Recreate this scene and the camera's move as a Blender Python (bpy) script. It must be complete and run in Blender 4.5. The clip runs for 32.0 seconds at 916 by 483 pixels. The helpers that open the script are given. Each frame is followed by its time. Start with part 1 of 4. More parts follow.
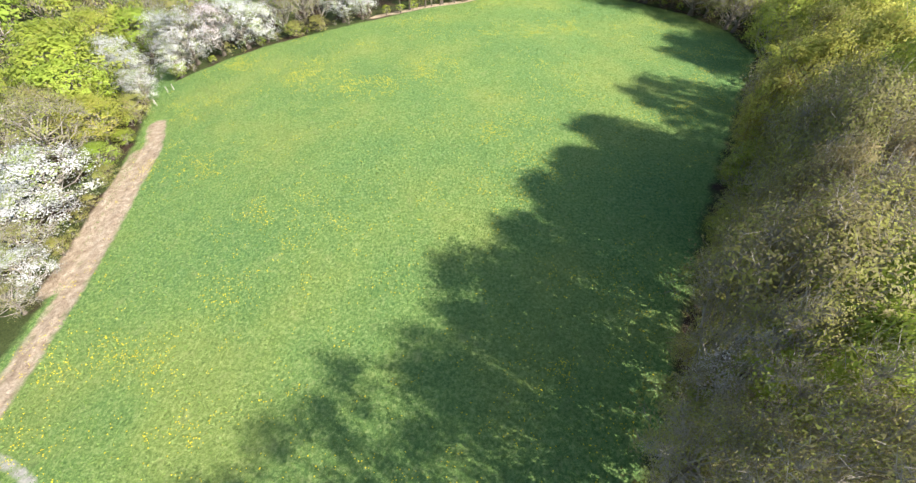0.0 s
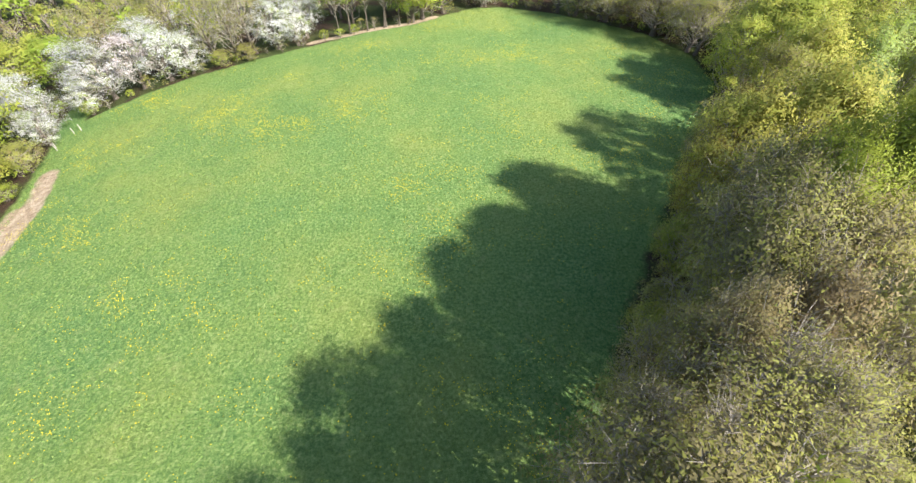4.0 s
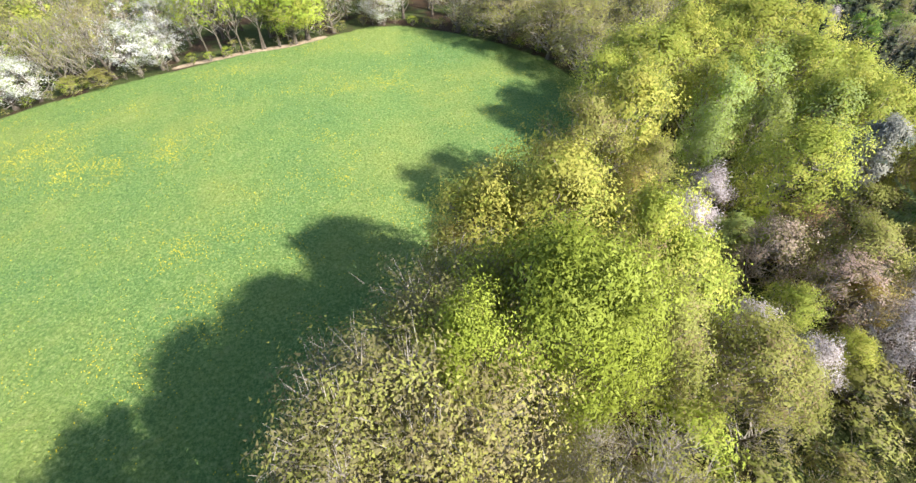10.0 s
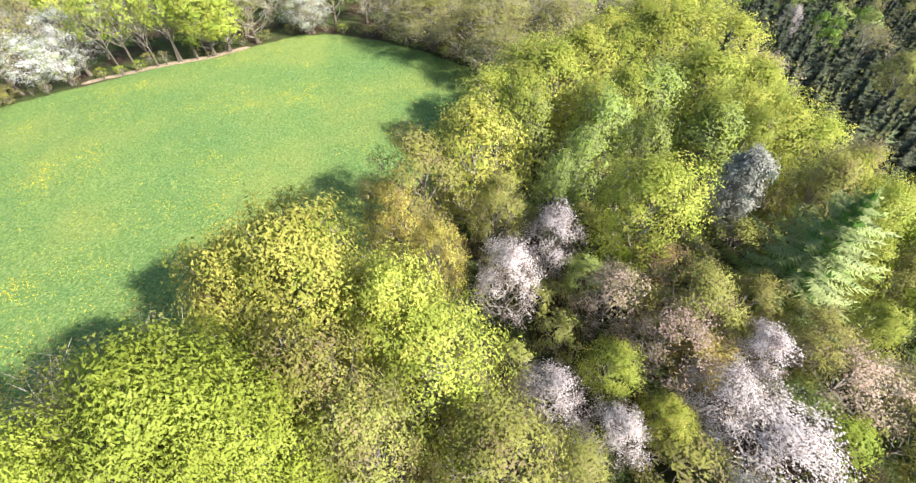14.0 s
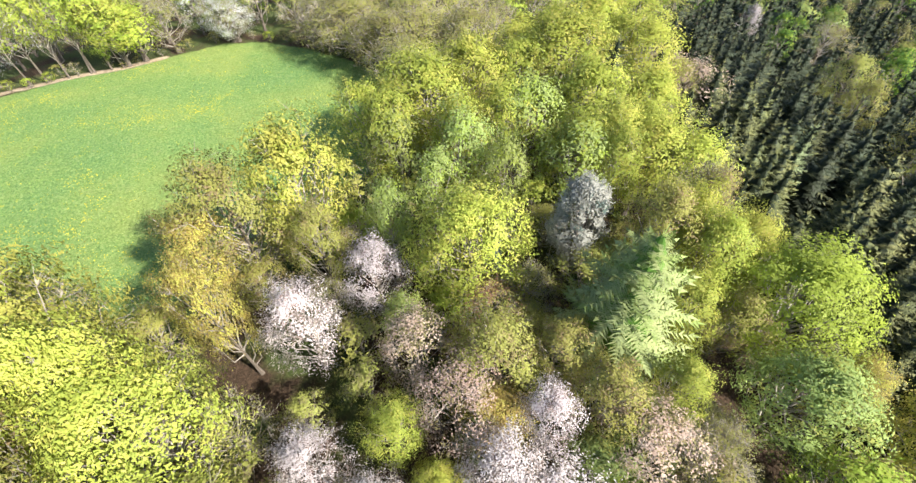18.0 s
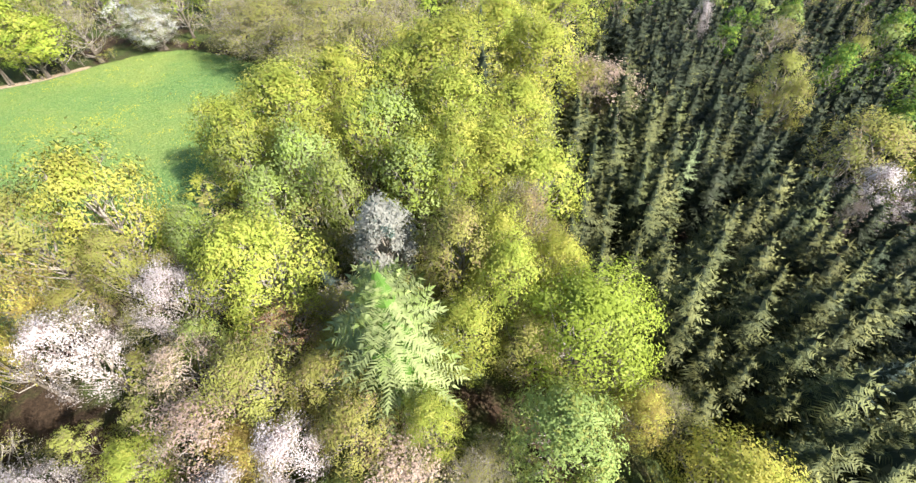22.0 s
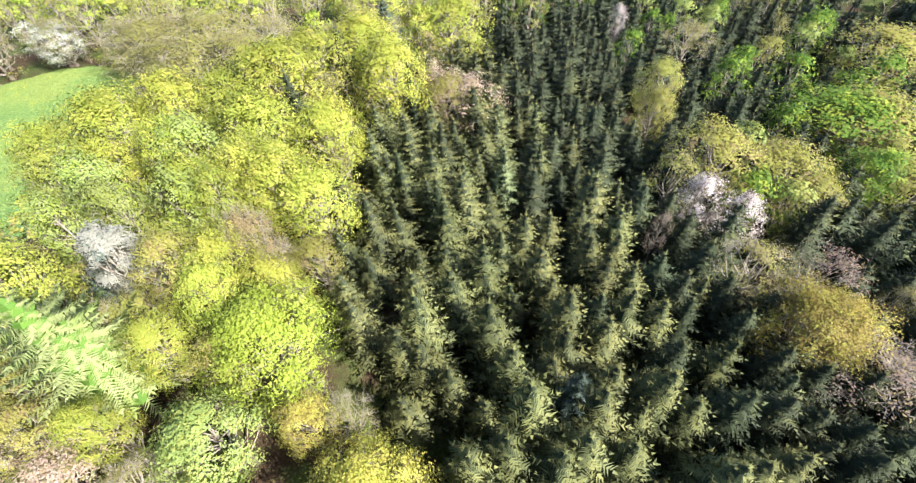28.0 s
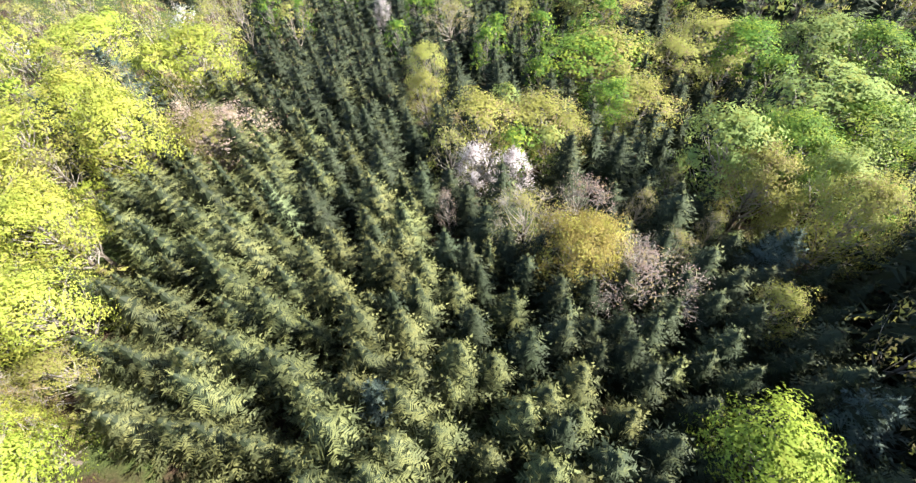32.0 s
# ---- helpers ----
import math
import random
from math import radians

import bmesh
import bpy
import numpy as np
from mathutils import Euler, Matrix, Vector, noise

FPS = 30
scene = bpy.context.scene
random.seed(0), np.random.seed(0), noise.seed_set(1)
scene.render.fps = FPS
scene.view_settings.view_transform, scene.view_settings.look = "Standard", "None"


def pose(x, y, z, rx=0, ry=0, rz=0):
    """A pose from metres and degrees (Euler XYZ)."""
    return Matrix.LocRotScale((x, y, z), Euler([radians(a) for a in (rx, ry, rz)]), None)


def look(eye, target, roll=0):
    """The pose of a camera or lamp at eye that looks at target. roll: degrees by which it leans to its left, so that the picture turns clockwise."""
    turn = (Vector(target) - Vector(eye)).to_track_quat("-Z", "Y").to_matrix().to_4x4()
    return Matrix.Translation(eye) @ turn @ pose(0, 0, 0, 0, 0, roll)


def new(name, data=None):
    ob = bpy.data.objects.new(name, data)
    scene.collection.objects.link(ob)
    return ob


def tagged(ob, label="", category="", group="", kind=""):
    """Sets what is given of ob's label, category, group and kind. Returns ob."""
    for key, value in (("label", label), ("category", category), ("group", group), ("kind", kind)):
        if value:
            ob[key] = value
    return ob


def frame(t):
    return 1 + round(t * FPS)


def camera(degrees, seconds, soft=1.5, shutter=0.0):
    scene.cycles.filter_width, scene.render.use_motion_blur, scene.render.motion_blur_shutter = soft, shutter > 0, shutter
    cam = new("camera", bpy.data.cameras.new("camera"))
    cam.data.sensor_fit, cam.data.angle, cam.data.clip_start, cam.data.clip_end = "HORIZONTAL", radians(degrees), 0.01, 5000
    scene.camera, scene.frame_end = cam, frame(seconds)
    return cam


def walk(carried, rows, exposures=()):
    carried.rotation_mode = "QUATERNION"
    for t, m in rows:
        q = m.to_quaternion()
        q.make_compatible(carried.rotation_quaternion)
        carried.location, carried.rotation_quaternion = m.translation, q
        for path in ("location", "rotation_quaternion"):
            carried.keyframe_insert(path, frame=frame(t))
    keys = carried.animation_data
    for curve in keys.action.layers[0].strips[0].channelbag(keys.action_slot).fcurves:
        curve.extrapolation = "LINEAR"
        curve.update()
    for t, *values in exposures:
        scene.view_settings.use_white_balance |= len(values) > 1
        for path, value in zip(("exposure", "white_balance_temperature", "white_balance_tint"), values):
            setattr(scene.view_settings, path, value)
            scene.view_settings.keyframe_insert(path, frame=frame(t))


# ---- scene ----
cam = camera(94.9, 32.0, 1.4)
PATH = [
    (0, (-0.229, -0.127, 29.969), (-0.169, 1.189, 28.463), 1.4),
    (0.5, (0.442, 1.12, 30.076), (0.511, 2.437, 28.572), 1.3),
    (1, (1.376, 2.529, 30.178), (1.448, 3.845, 28.674), 1.1),
    (1.5, (2.399, 3.768, 30.277), (2.47, 5.086, 28.774), 1.1),
    (2, (3.704, 5.118, 30.39), (3.77, 6.435, 28.887), 0.8),
    (2.5, (4.934, 6.277, 30.469), (5.002, 7.593, 28.965), 0.7),
    (3, (6.342, 7.243, 30.384), (6.411, 8.562, 28.882), 0.7),
    (3.5, (7.771, 8.185, 30.36), (7.839, 9.505, 28.86), 0.5),
    (5.5, (13.877, 11.104, 30.386), (13.965, 12.42, 28.883), 2.0),
    (6, (15.525, 11.803, 30.327), (15.615, 13.122, 28.826), 1.8),
    (6.5, (17.211, 12.638, 30.228), (17.299, 13.956, 28.726), 1.5),
    (7, (18.819, 13.298, 30.354), (18.91, 14.617, 28.853), 1.6),
    (7.5, (20.418, 13.831, 30.46), (20.513, 15.151, 28.961), 1.7),
    (8, (22.19, 14.422, 30.471), (22.285, 15.746, 28.975), 1.6),
    (8.5, (23.871, 14.955, 30.558), (23.965, 16.278, 29.061), 1.4),
    (9, (25.453, 15.607, 30.583), (25.55, 16.929, 29.085), 1.5),
    (9.5, (26.987, 16.111, 30.52), (27.088, 17.435, 29.025), 1.5),
    (10, (28.744, 16.619, 30.611), (28.843, 17.943, 29.115), 1.3),
    (10.5, (30.393, 17.221, 30.63), (30.488, 18.543, 29.132), 1.1),
    (11, (32.012, 17.734, 30.777), (32.111, 19.052, 29.276), 1.0),
    (11.5, (33.729, 18.154, 30.863), (33.824, 19.474, 29.364), 0.8),
    (12, (35.565, 18.577, 31.055), (35.656, 19.897, 29.556), 0.8),
    (12.5, (37.227, 18.981, 31.125), (37.318, 20.301, 29.625), 0.6),
    (13, (39.029, 19.429, 31.149), (39.116, 20.748, 29.648), 0.6),
    (13.5, (40.712, 19.823, 31.183), (40.794, 21.139, 29.679), 0.4),
    (14, (42.542, 20.358, 31.224), (42.621, 21.669, 29.715), 0.3),
    (14.5, (44.222, 20.831, 31.104), (44.3, 22.142, 29.596), 0.2),
    (16.5, (51.019, 22.308, 30.877), (51.084, 23.62, 29.369), -0.3),
    (17, (52.918, 22.707, 30.862), (52.979, 24.018, 29.353), -0.5),
    (17.5, (54.632, 23.017, 30.84), (54.69, 24.328, 29.33), -0.7),
    (18, (56.525, 23.309, 30.832), (56.579, 24.62, 29.322), -0.8),
    (18.5, (58.298, 23.587, 30.952), (58.347, 24.895, 29.44), -1.1),
    (19, (60.231, 23.768, 31.054), (60.274, 25.075, 29.541), -1.3),
    (19.5, (61.957, 23.954, 31.155), (61.996, 25.258, 29.64), -1.5),
    (20, (63.876, 24.156, 31.279), (63.909, 25.456, 29.76), -1.8),
    (20.5, (65.612, 24.34, 31.243), (65.642, 25.64, 29.723), -2.0),
    (21, (67.534, 24.497, 31.166), (67.559, 25.798, 29.647), -2.3),
    (21.5, (69.313, 24.592, 31.119), (69.334, 25.892, 29.599), -2.4),
    (22, (71.21, 24.638, 31.124), (71.227, 25.937, 29.603), -2.6),
    (22.5, (72.948, 24.61, 31.156), (72.962, 25.908, 29.636), -2.8),
    (23, (74.885, 24.637, 31.304), (74.891, 25.937, 29.784), -3.1),
    (23.5, (76.65, 24.644, 31.494), (76.651, 25.944, 29.973), -3.3),
    (24, (78.527, 24.626, 31.848), (78.523, 25.925, 30.327), -3.5),
    (24.5, (80.253, 24.6, 32.208), (80.246, 25.898, 30.686), -3.7),
    (25, (82.172, 24.496, 32.607), (82.16, 25.794, 31.086), -3.9),
    (25.5, (83.948, 24.341, 32.826), (83.931, 25.637, 31.303), -4.1),
    (27.5, (91.128, 23.645, 33.186), (91.095, 24.932, 31.656), -4.8),
    (28, (92.983, 23.502, 33.164), (92.947, 24.788, 31.632), -4.9),
    (28.5, (94.721, 23.312, 33.132), (94.681, 24.598, 31.6), -5.1),
    (29, (96.559, 23.145, 33.083), (96.516, 24.429, 31.55), -5.2),
    (29.5, (98.28, 22.95, 33.008), (98.235, 24.233, 31.475), -5.2),
    (30, (100.098, 22.685, 33.021), (100.049, 23.967, 31.487), -5.2),
    (30.5, (101.435, 22.403, 33.016), (101.387, 23.687, 31.483), -5.3),
    (31, (102.334, 22.26, 33.04), (102.414, 23.531, 31.498), -5.4),
    (31.5, (103.02, 22.054, 33.131), (103.269, 23.286, 31.576), -5.8),
    (32, (103.57, 21.848, 33.217), (104.026, 22.994, 31.643), -6.4),
]
walk(cam, [(t, look(eye, target, roll)) for t, eye, target, roll in PATH], [(0, 1.38), (8, 1.38), (14, 1.48), (24, 1.54), (32, 1.9)])

# ---- light ----
SUN = Vector((0.658, -0.418, 0.627)).normalized()
elevation, azimuth = math.asin(SUN.z), math.atan2(SUN.x, SUN.y)
world = bpy.data.worlds.new("sky")
scene.world = world
world.use_nodes = True
wt = world.node_tree
sky = wt.nodes.new("ShaderNodeTexSky")
sky.sky_type, sky.sun_disc = "NISHITA", False
sky.sun_elevation, sky.sun_rotation = elevation, azimuth
wt.links.new(sky.outputs[0], wt.nodes["Background"].inputs[0])
wt.nodes["Background"].inputs[1].default_value = 0.095
sun = new("sun", bpy.data.lights.new("sun", "SUN"))
sun.data.energy, sun.data.angle, sun.data.color = 5.0, radians(0.55), (1.0, 0.95, 0.86)
sun.matrix_world = look(SUN * 300, (0, 0, 0))


# ---- materials ----
def material(name):
    m = bpy.data.materials.new(name)
    m.use_nodes = True
    m.node_tree.nodes.clear()
    return m, m.node_tree.nodes, m.node_tree.links


def node(nodes, kind, **values):
    n = nodes.new(kind)
    for key, value in values.items():
        if key.startswith("i_"):
            n.inputs[key[2:].replace("_", " ")].default_value = value
        elif key == "operation":
            n.operation = value
        elif key == "blend":
            n.blend_type = value
        elif key == "data_type":
            n.data_type = value
    return n


def ramp(nodes, stops):
    n = nodes.new("ShaderNodeValToRGB")
    e = n.color_ramp.elements
    while len(e) < len(stops):
        e.new(0.5)
    for el, (pos, col) in zip(e, stops):
        el.position, el.color = pos, (*col, 1)
    return n


def leaf_material(name, dark, mid, light, translucent=0.4, rough=0.55, spread=(0.82, 1.15)):
    """Foliage: each leaf has a tone of its own, each tree a slightly different one."""
    m, N, L = material(name)
    geo = N.new("ShaderNodeNewGeometry")
    info = N.new("ShaderNodeObjectInfo")
    dark, light = [tuple(b + 0.35 * (a - b) for a, b in zip(c, mid)) for c in (dark, light)]
    r = ramp(N, [(0.0, dark), (0.45, mid), (1.0, light)])
    L.new(geo.outputs["Random Per Island"], r.inputs[0])
    coord = N.new("ShaderNodeTexCoord")
    big = node(N, "ShaderNodeTexNoise", i_Scale=0.45, i_Detail=2.0)
    L.new(coord.outputs["Object"], big.inputs["Vector"])
    val = N.new("ShaderNodeMapRange")
    val.inputs["From Min"].default_value, val.inputs["From Max"].default_value = 0.3, 0.7
    val.inputs["To Min"].default_value, val.inputs["To Max"].default_value = 0.84, 1.1
    L.new(big.outputs["Fac"], val.inputs["Value"])
    hue = N.new("ShaderNodeMapRange")
    hue.inputs["To Min"].default_value, hue.inputs["To Max"].default_value = 0.487, 0.513
    L.new(info.outputs["Random"], hue.inputs["Value"])
    hsv = N.new("ShaderNodeHueSaturation")
    L.new(hue.outputs[0], hsv.inputs["Hue"])
    own = node(N, "ShaderNodeMath", operation="MULTIPLY")
    own.inputs[1].default_value = 7.31
    L.new(info.outputs["Random"], own.inputs[0])
    part_of = node(N, "ShaderNodeMath", operation="FRACT")
    L.new(own.outputs[0], part_of.inputs[0])
    tone = N.new("ShaderNodeMapRange")
    tone.inputs["To Min"].default_value, tone.inputs["To Max"].default_value = spread
    L.new(part_of.outputs[0], tone.inputs["Value"])
    both = node(N, "ShaderNodeMath", operation="MULTIPLY")
    L.new(val.outputs[0], both.inputs[0])
    L.new(tone.outputs[0], both.inputs[1])
    L.new(both.outputs[0], hsv.inputs["Value"])
    L.new(r.outputs[0], hsv.inputs["Color"])
    p = node(N, "ShaderNodeBsdfPrincipled", i_Roughness=rough)
    p.inputs["Specular IOR Level"].default_value = 0.1
    L.new(hsv.outputs[0], p.inputs["Base Color"])
    t = N.new("ShaderNodeBsdfTranslucent")
    L.new(hsv.outputs[0], t.inputs["Color"])
    mix = N.new("ShaderNodeMixShader")
    mix.inputs[0].default_value = translucent
    L.new(p.outputs[0], mix.inputs[1])
    L.new(t.outputs[0], mix.inputs[2])
    out = N.new("ShaderNodeOutputMaterial")
    L.new(mix.outputs[0], out.inputs[0])
    return m


def bark_material(name, dark, light, scale=3.0):
    m, N, L = material(name)
    coord = N.new("ShaderNodeTexCoord")
    mp = N.new("ShaderNodeMapping")
    mp.inputs["Scale"].default_value = (scale, scale, scale * 0.25)
    L.new(coord.outputs["Object"], mp.inputs["Vector"])
    n1 = node(N, "ShaderNodeTexNoise", i_Scale=2.0, i_Detail=6.0, i_Roughness=0.7)
    L.new(mp.outputs[0], n1.inputs["Vector"])
    r = ramp(N, [(0.3, dark), (0.7, light)])
    L.new(n1.outputs["Fac"], r.inputs[0])
    p = node(N, "ShaderNodeBsdfPrincipled", i_Roughness=0.85)
    L.new(r.outputs[0], p.inputs["Base Color"])
    b = node(N, "ShaderNodeBump", i_Strength=0.5, i_Distance=0.05)
    L.new(n1.outputs["Fac"], b.inputs["Height"])
    L.new(b.outputs[0], p.inputs["Normal"])
    out = N.new("ShaderNodeOutputMaterial")
    L.new(p.outputs[0], out.inputs[0])
    return m


M = {
    "fresh": leaf_material("fresh_leaves", (0.2, 0.29, 0.042), (0.31, 0.39, 0.06), (0.41, 0.48, 0.1)),
    "beech": leaf_material("beech_leaves", (0.19, 0.235, 0.032), (0.285, 0.33, 0.048), (0.38, 0.41, 0.076)),
    "lime": leaf_material("lime_leaves", (0.24, 0.288, 0.046), (0.335, 0.375, 0.069), (0.43, 0.46, 0.11)),
    "gold": leaf_material("golden_leaves", (0.34, 0.325, 0.068), (0.455, 0.435, 0.1), (0.55, 0.52, 0.15)),
    "olive": leaf_material("olive_leaves", (0.211, 0.228, 0.057), (0.319, 0.325, 0.085), (0.445, 0.427, 0.148)),
    "bud": leaf_material("brown_buds", (0.16, 0.14, 0.065), (0.26, 0.232, 0.105), (0.36, 0.315, 0.15)),
    "rust": leaf_material("rust_brown_leaves", (0.2, 0.15, 0.045), (0.3, 0.235, 0.07), (0.4, 0.325, 0.12)),
    "pale": leaf_material("pale_buds", (0.16, 0.13, 0.06), (0.28, 0.22, 0.11), (0.42, 0.34, 0.19)),
    "soft": leaf_material("soft_green_leaves", (0.2, 0.26, 0.075), (0.3, 0.365, 0.115), (0.4, 0.46, 0.17)),
    "larch": leaf_material("larch_needles", (0.22, 0.26, 0.105), (0.3, 0.335, 0.14), (0.385, 0.415, 0.19), 0.3),
    "pine": leaf_material("grey_pine_needles", (0.2, 0.2, 0.175), (0.28, 0.28, 0.245), (0.37, 0.37, 0.33), 0.3),
    "blue": leaf_material("blue_grey_needles", (0.05, 0.08, 0.07), (0.11, 0.15, 0.13), (0.20, 0.24, 0.20)),
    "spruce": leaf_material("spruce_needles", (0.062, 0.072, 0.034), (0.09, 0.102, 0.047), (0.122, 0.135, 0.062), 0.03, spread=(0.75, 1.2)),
    # the firs' own dark needles, and shade painted onto the eastern spruces
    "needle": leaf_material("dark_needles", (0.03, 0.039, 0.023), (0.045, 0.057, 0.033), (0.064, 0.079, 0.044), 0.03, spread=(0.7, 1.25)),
    # near-black tone that paints the shade inside spruce crowns
    "core": leaf_material("shade_tint_inner_needles", (0.018, 0.025, 0.014), (0.026, 0.035, 0.019), (0.036, 0.047, 0.026), 0.0),
    # leaf green darkened in place of shade, for alders and inner larch
    "deep": leaf_material("shade_tint_green_leaves", (0.07, 0.145, 0.026), (0.12, 0.215, 0.038), (0.2, 0.31, 0.06)),
    # lighter copy of the spruce needles, paints sunlight on bough tips
    "tip": leaf_material("sunlit_tint_spruce_tips", (0.108, 0.116, 0.046), (0.145, 0.153, 0.06), (0.185, 0.19, 0.077), 0.05, spread=(0.75, 1.2)),
    "mint": leaf_material("mint_needles", (0.14, 0.19, 0.09), (0.22, 0.28, 0.14), (0.32, 0.38, 0.2), 0.2),
    "russet": leaf_material("russet_buds", (0.17, 0.1, 0.06), (0.28, 0.17, 0.1), (0.39, 0.26, 0.16)),
    "white": leaf_material("white_blossom", (0.4, 0.41, 0.4), (0.55, 0.55, 0.54), (0.68, 0.68, 0.67), 0.3),
    "pink": leaf_material("pale_pink_blossom", (0.4, 0.34, 0.33), (0.57, 0.51, 0.51), (0.74, 0.7, 0.7), 0.3),
    "blush": leaf_material("blush_blossom", (0.26, 0.18, 0.14), (0.42, 0.31, 0.25), (0.62, 0.52, 0.46), 0.3),
    "mauve": leaf_material("mauve_buds", (0.15, 0.11, 0.10), (0.26, 0.19, 0.17), (0.40, 0.31, 0.27)),
    "grass": leaf_material("grass_blades", (0.08, 0.15, 0.035), (0.17, 0.27, 0.065), (0.36, 0.42, 0.16), 0.25),
    "dandelion": leaf_material("dandelion_petals", (0.5, 0.38, 0.02), (0.62, 0.5, 0.03), (0.7, 0.6, 0.05), 0.15),
    "bark": bark_material("grey_brown_bark", (0.06, 0.045, 0.035), (0.17, 0.14, 0.11)),
    "twig": bark_material("grey_twigs", (0.18, 0.15, 0.125), (0.4, 0.36, 0.31)),
    "birch": bark_material("pale_birch_bark", (0.25, 0.23, 0.20), (0.60, 0.57, 0.52)),
    "redbark": bark_material("reddish_spruce_bark", (0.05, 0.03, 0.02), (0.14, 0.09, 0.06)),
}


def ground_material():
    m, N, L = material("meadow_and_forest_floor")
    coord = N.new("ShaderNodeTexCoord")
    pos = coord.outputs["Object"]

    def noise_at(scale, detail=4.0, rough=0.6):
        n = node(N, "ShaderNodeTexNoise", i_Scale=scale, i_Detail=detail, i_Roughness=rough)
        L.new(pos, n.inputs["Vector"])
        return n.outputs["Fac"]

    def mixed(a, b, fac, blend="MIX"):
        n = node(N, "ShaderNodeMix", data_type="RGBA", blend=blend)
        if isinstance(fac, float):
            n.inputs["Factor"].default_value = fac
        else:
            L.new(fac, n.inputs["Factor"])
        L.new(a, n.inputs[6])
        L.new(b, n.inputs[7])
        return n.outputs[2]

    def math_node(op, a, b, clamp=False):
        n = node(N, "ShaderNodeMath", operation=op)
        n.use_clamp = clamp
        for k, v in enumerate((a, b)):
            if isinstance(v, (int, float)):
                n.inputs[k].default_value = v
            else:
                L.new(v, n.inputs[k])
        return n.outputs[0]

    def mask_of(name, lo, hi, wobble, scale):
        a = N.new("ShaderNodeAttribute")
        a.attribute_name = name
        w = math_node("MULTIPLY", math_node("SUBTRACT", noise_at(scale, 5.0, 0.65), 0.5), wobble)
        v = math_node("ADD", a.outputs["Fac"], w)
        r = N.new("ShaderNodeMapRange")
        r.inputs["From Min"].default_value, r.inputs["From Max"].default_value = lo, hi
        L.new(v, r.inputs["Value"])
        return r.outputs[0]

    # grass: blades, tussocks and broad patches
    fine = ramp(N, [(0.36, (0.034, 0.095, 0.027)), (0.5, (0.14, 0.235, 0.066)), (0.64, (0.35, 0.42, 0.16))])
    L.new(noise_at(3.8, 6.0, 0.78), fine.inputs[0])
    broad = ramp(N, [(0.36, (0.085, 0.19, 0.06)), (0.5, (0.155, 0.24, 0.062)), (0.62, (0.27, 0.30, 0.072))])
    L.new(noise_at(0.055, 5.0, 0.6), broad.inputs[0])
    grass = mixed(fine.outputs[0], broad.outputs[0], 0.42)
    straw = ramp(N, [(0.0, (0.30, 0.29, 0.12)), (1.0, (0.36, 0.37, 0.17))])
    L.new(noise_at(6.0), straw.inputs[0])
    pale = N.new("ShaderNodeMapRange")
    pale.inputs["From Min"].default_value, pale.inputs["From Max"].default_value = 0.56, 0.8
    pale.inputs["To Max"].default_value = 0.45
    L.new(noise_at(0.6, 6.0, 0.7), pale.inputs["Value"])
    grass = mixed(grass, straw.outputs[0], pale.outputs[0])
    # forest floor: dead leaves with green ground cover
    litter = ramp(N, [(0.3, (0.03, 0.02, 0.013)), (0.5, (0.055, 0.036, 0.023)), (0.7, (0.11, 0.07, 0.045))])
    L.new(noise_at(4.0, 6.0, 0.75), litter.inputs[0])
    herb = ramp(N, [(0.35, (0.035, 0.052, 0.015)), (0.65, (0.085, 0.105, 0.033))])
    L.new(noise_at(5.0, 6.0, 0.7), herb.inputs[0])
    cover = N.new("ShaderNodeMapRange")
    cover.inputs["From Min"].default_value, cover.inputs["From Max"].default_value = 0.42, 0.54
    L.new(noise_at(0.16, 4.0), cover.inputs["Value"])
    floor = mixed(litter.outputs[0], herb.outputs[0], cover.outputs[0])
    # bare earth of the track
    earth = ramp(N, [(0.3, (0.24, 0.17, 0.115)), (0.5, (0.41, 0.315, 0.225)), (0.7, (0.57, 0.47, 0.36))])
    L.new(noise_at(1.3, 7.0, 0.7), earth.inputs[0])
    gravel = ramp(N, [(0.3, (0.3, 0.28, 0.25)), (0.7, (0.5, 0.47, 0.42))])
    L.new(noise_at(2.5, 7.0, 0.7), gravel.inputs[0])

    col = mixed(floor, grass, mask_of("meadow", -0.4, 0.4, 2.2, 0.5))
    col = mixed(col, earth.outputs[0], mask_of("earth", 0.0, 0.5, 0.9, 0.7))
    col = mixed(col, gravel.outputs[0], mask_of("gravel", 0.0, 0.25, 0.5, 0.9))
    p = node(N, "ShaderNodeBsdfPrincipled", i_Roughness=0.9)
    p.inputs["Specular IOR Level"].default_value = 0.15
    L.new(col, p.inputs["Base Color"])
    b = node(N, "ShaderNodeBump", i_Strength=1.0, i_Distance=0.3)
    L.new(noise_at(3.4, 7.0, 0.72), b.inputs["Height"])
    L.new(b.outputs[0], p.inputs["Normal"])
    out = N.new("ShaderNodeOutputMaterial")
    L.new(p.outputs[0], out.inputs[0])
    return m


# ---- ground ----
def hollow(x):
    """How far the plantation lies below the edge of the mixed wood."""
    k = np.clip((np.asarray(x) - 77) / 13, 0, 1)
    return 3.6 * k * k * (3 - 2 * k)


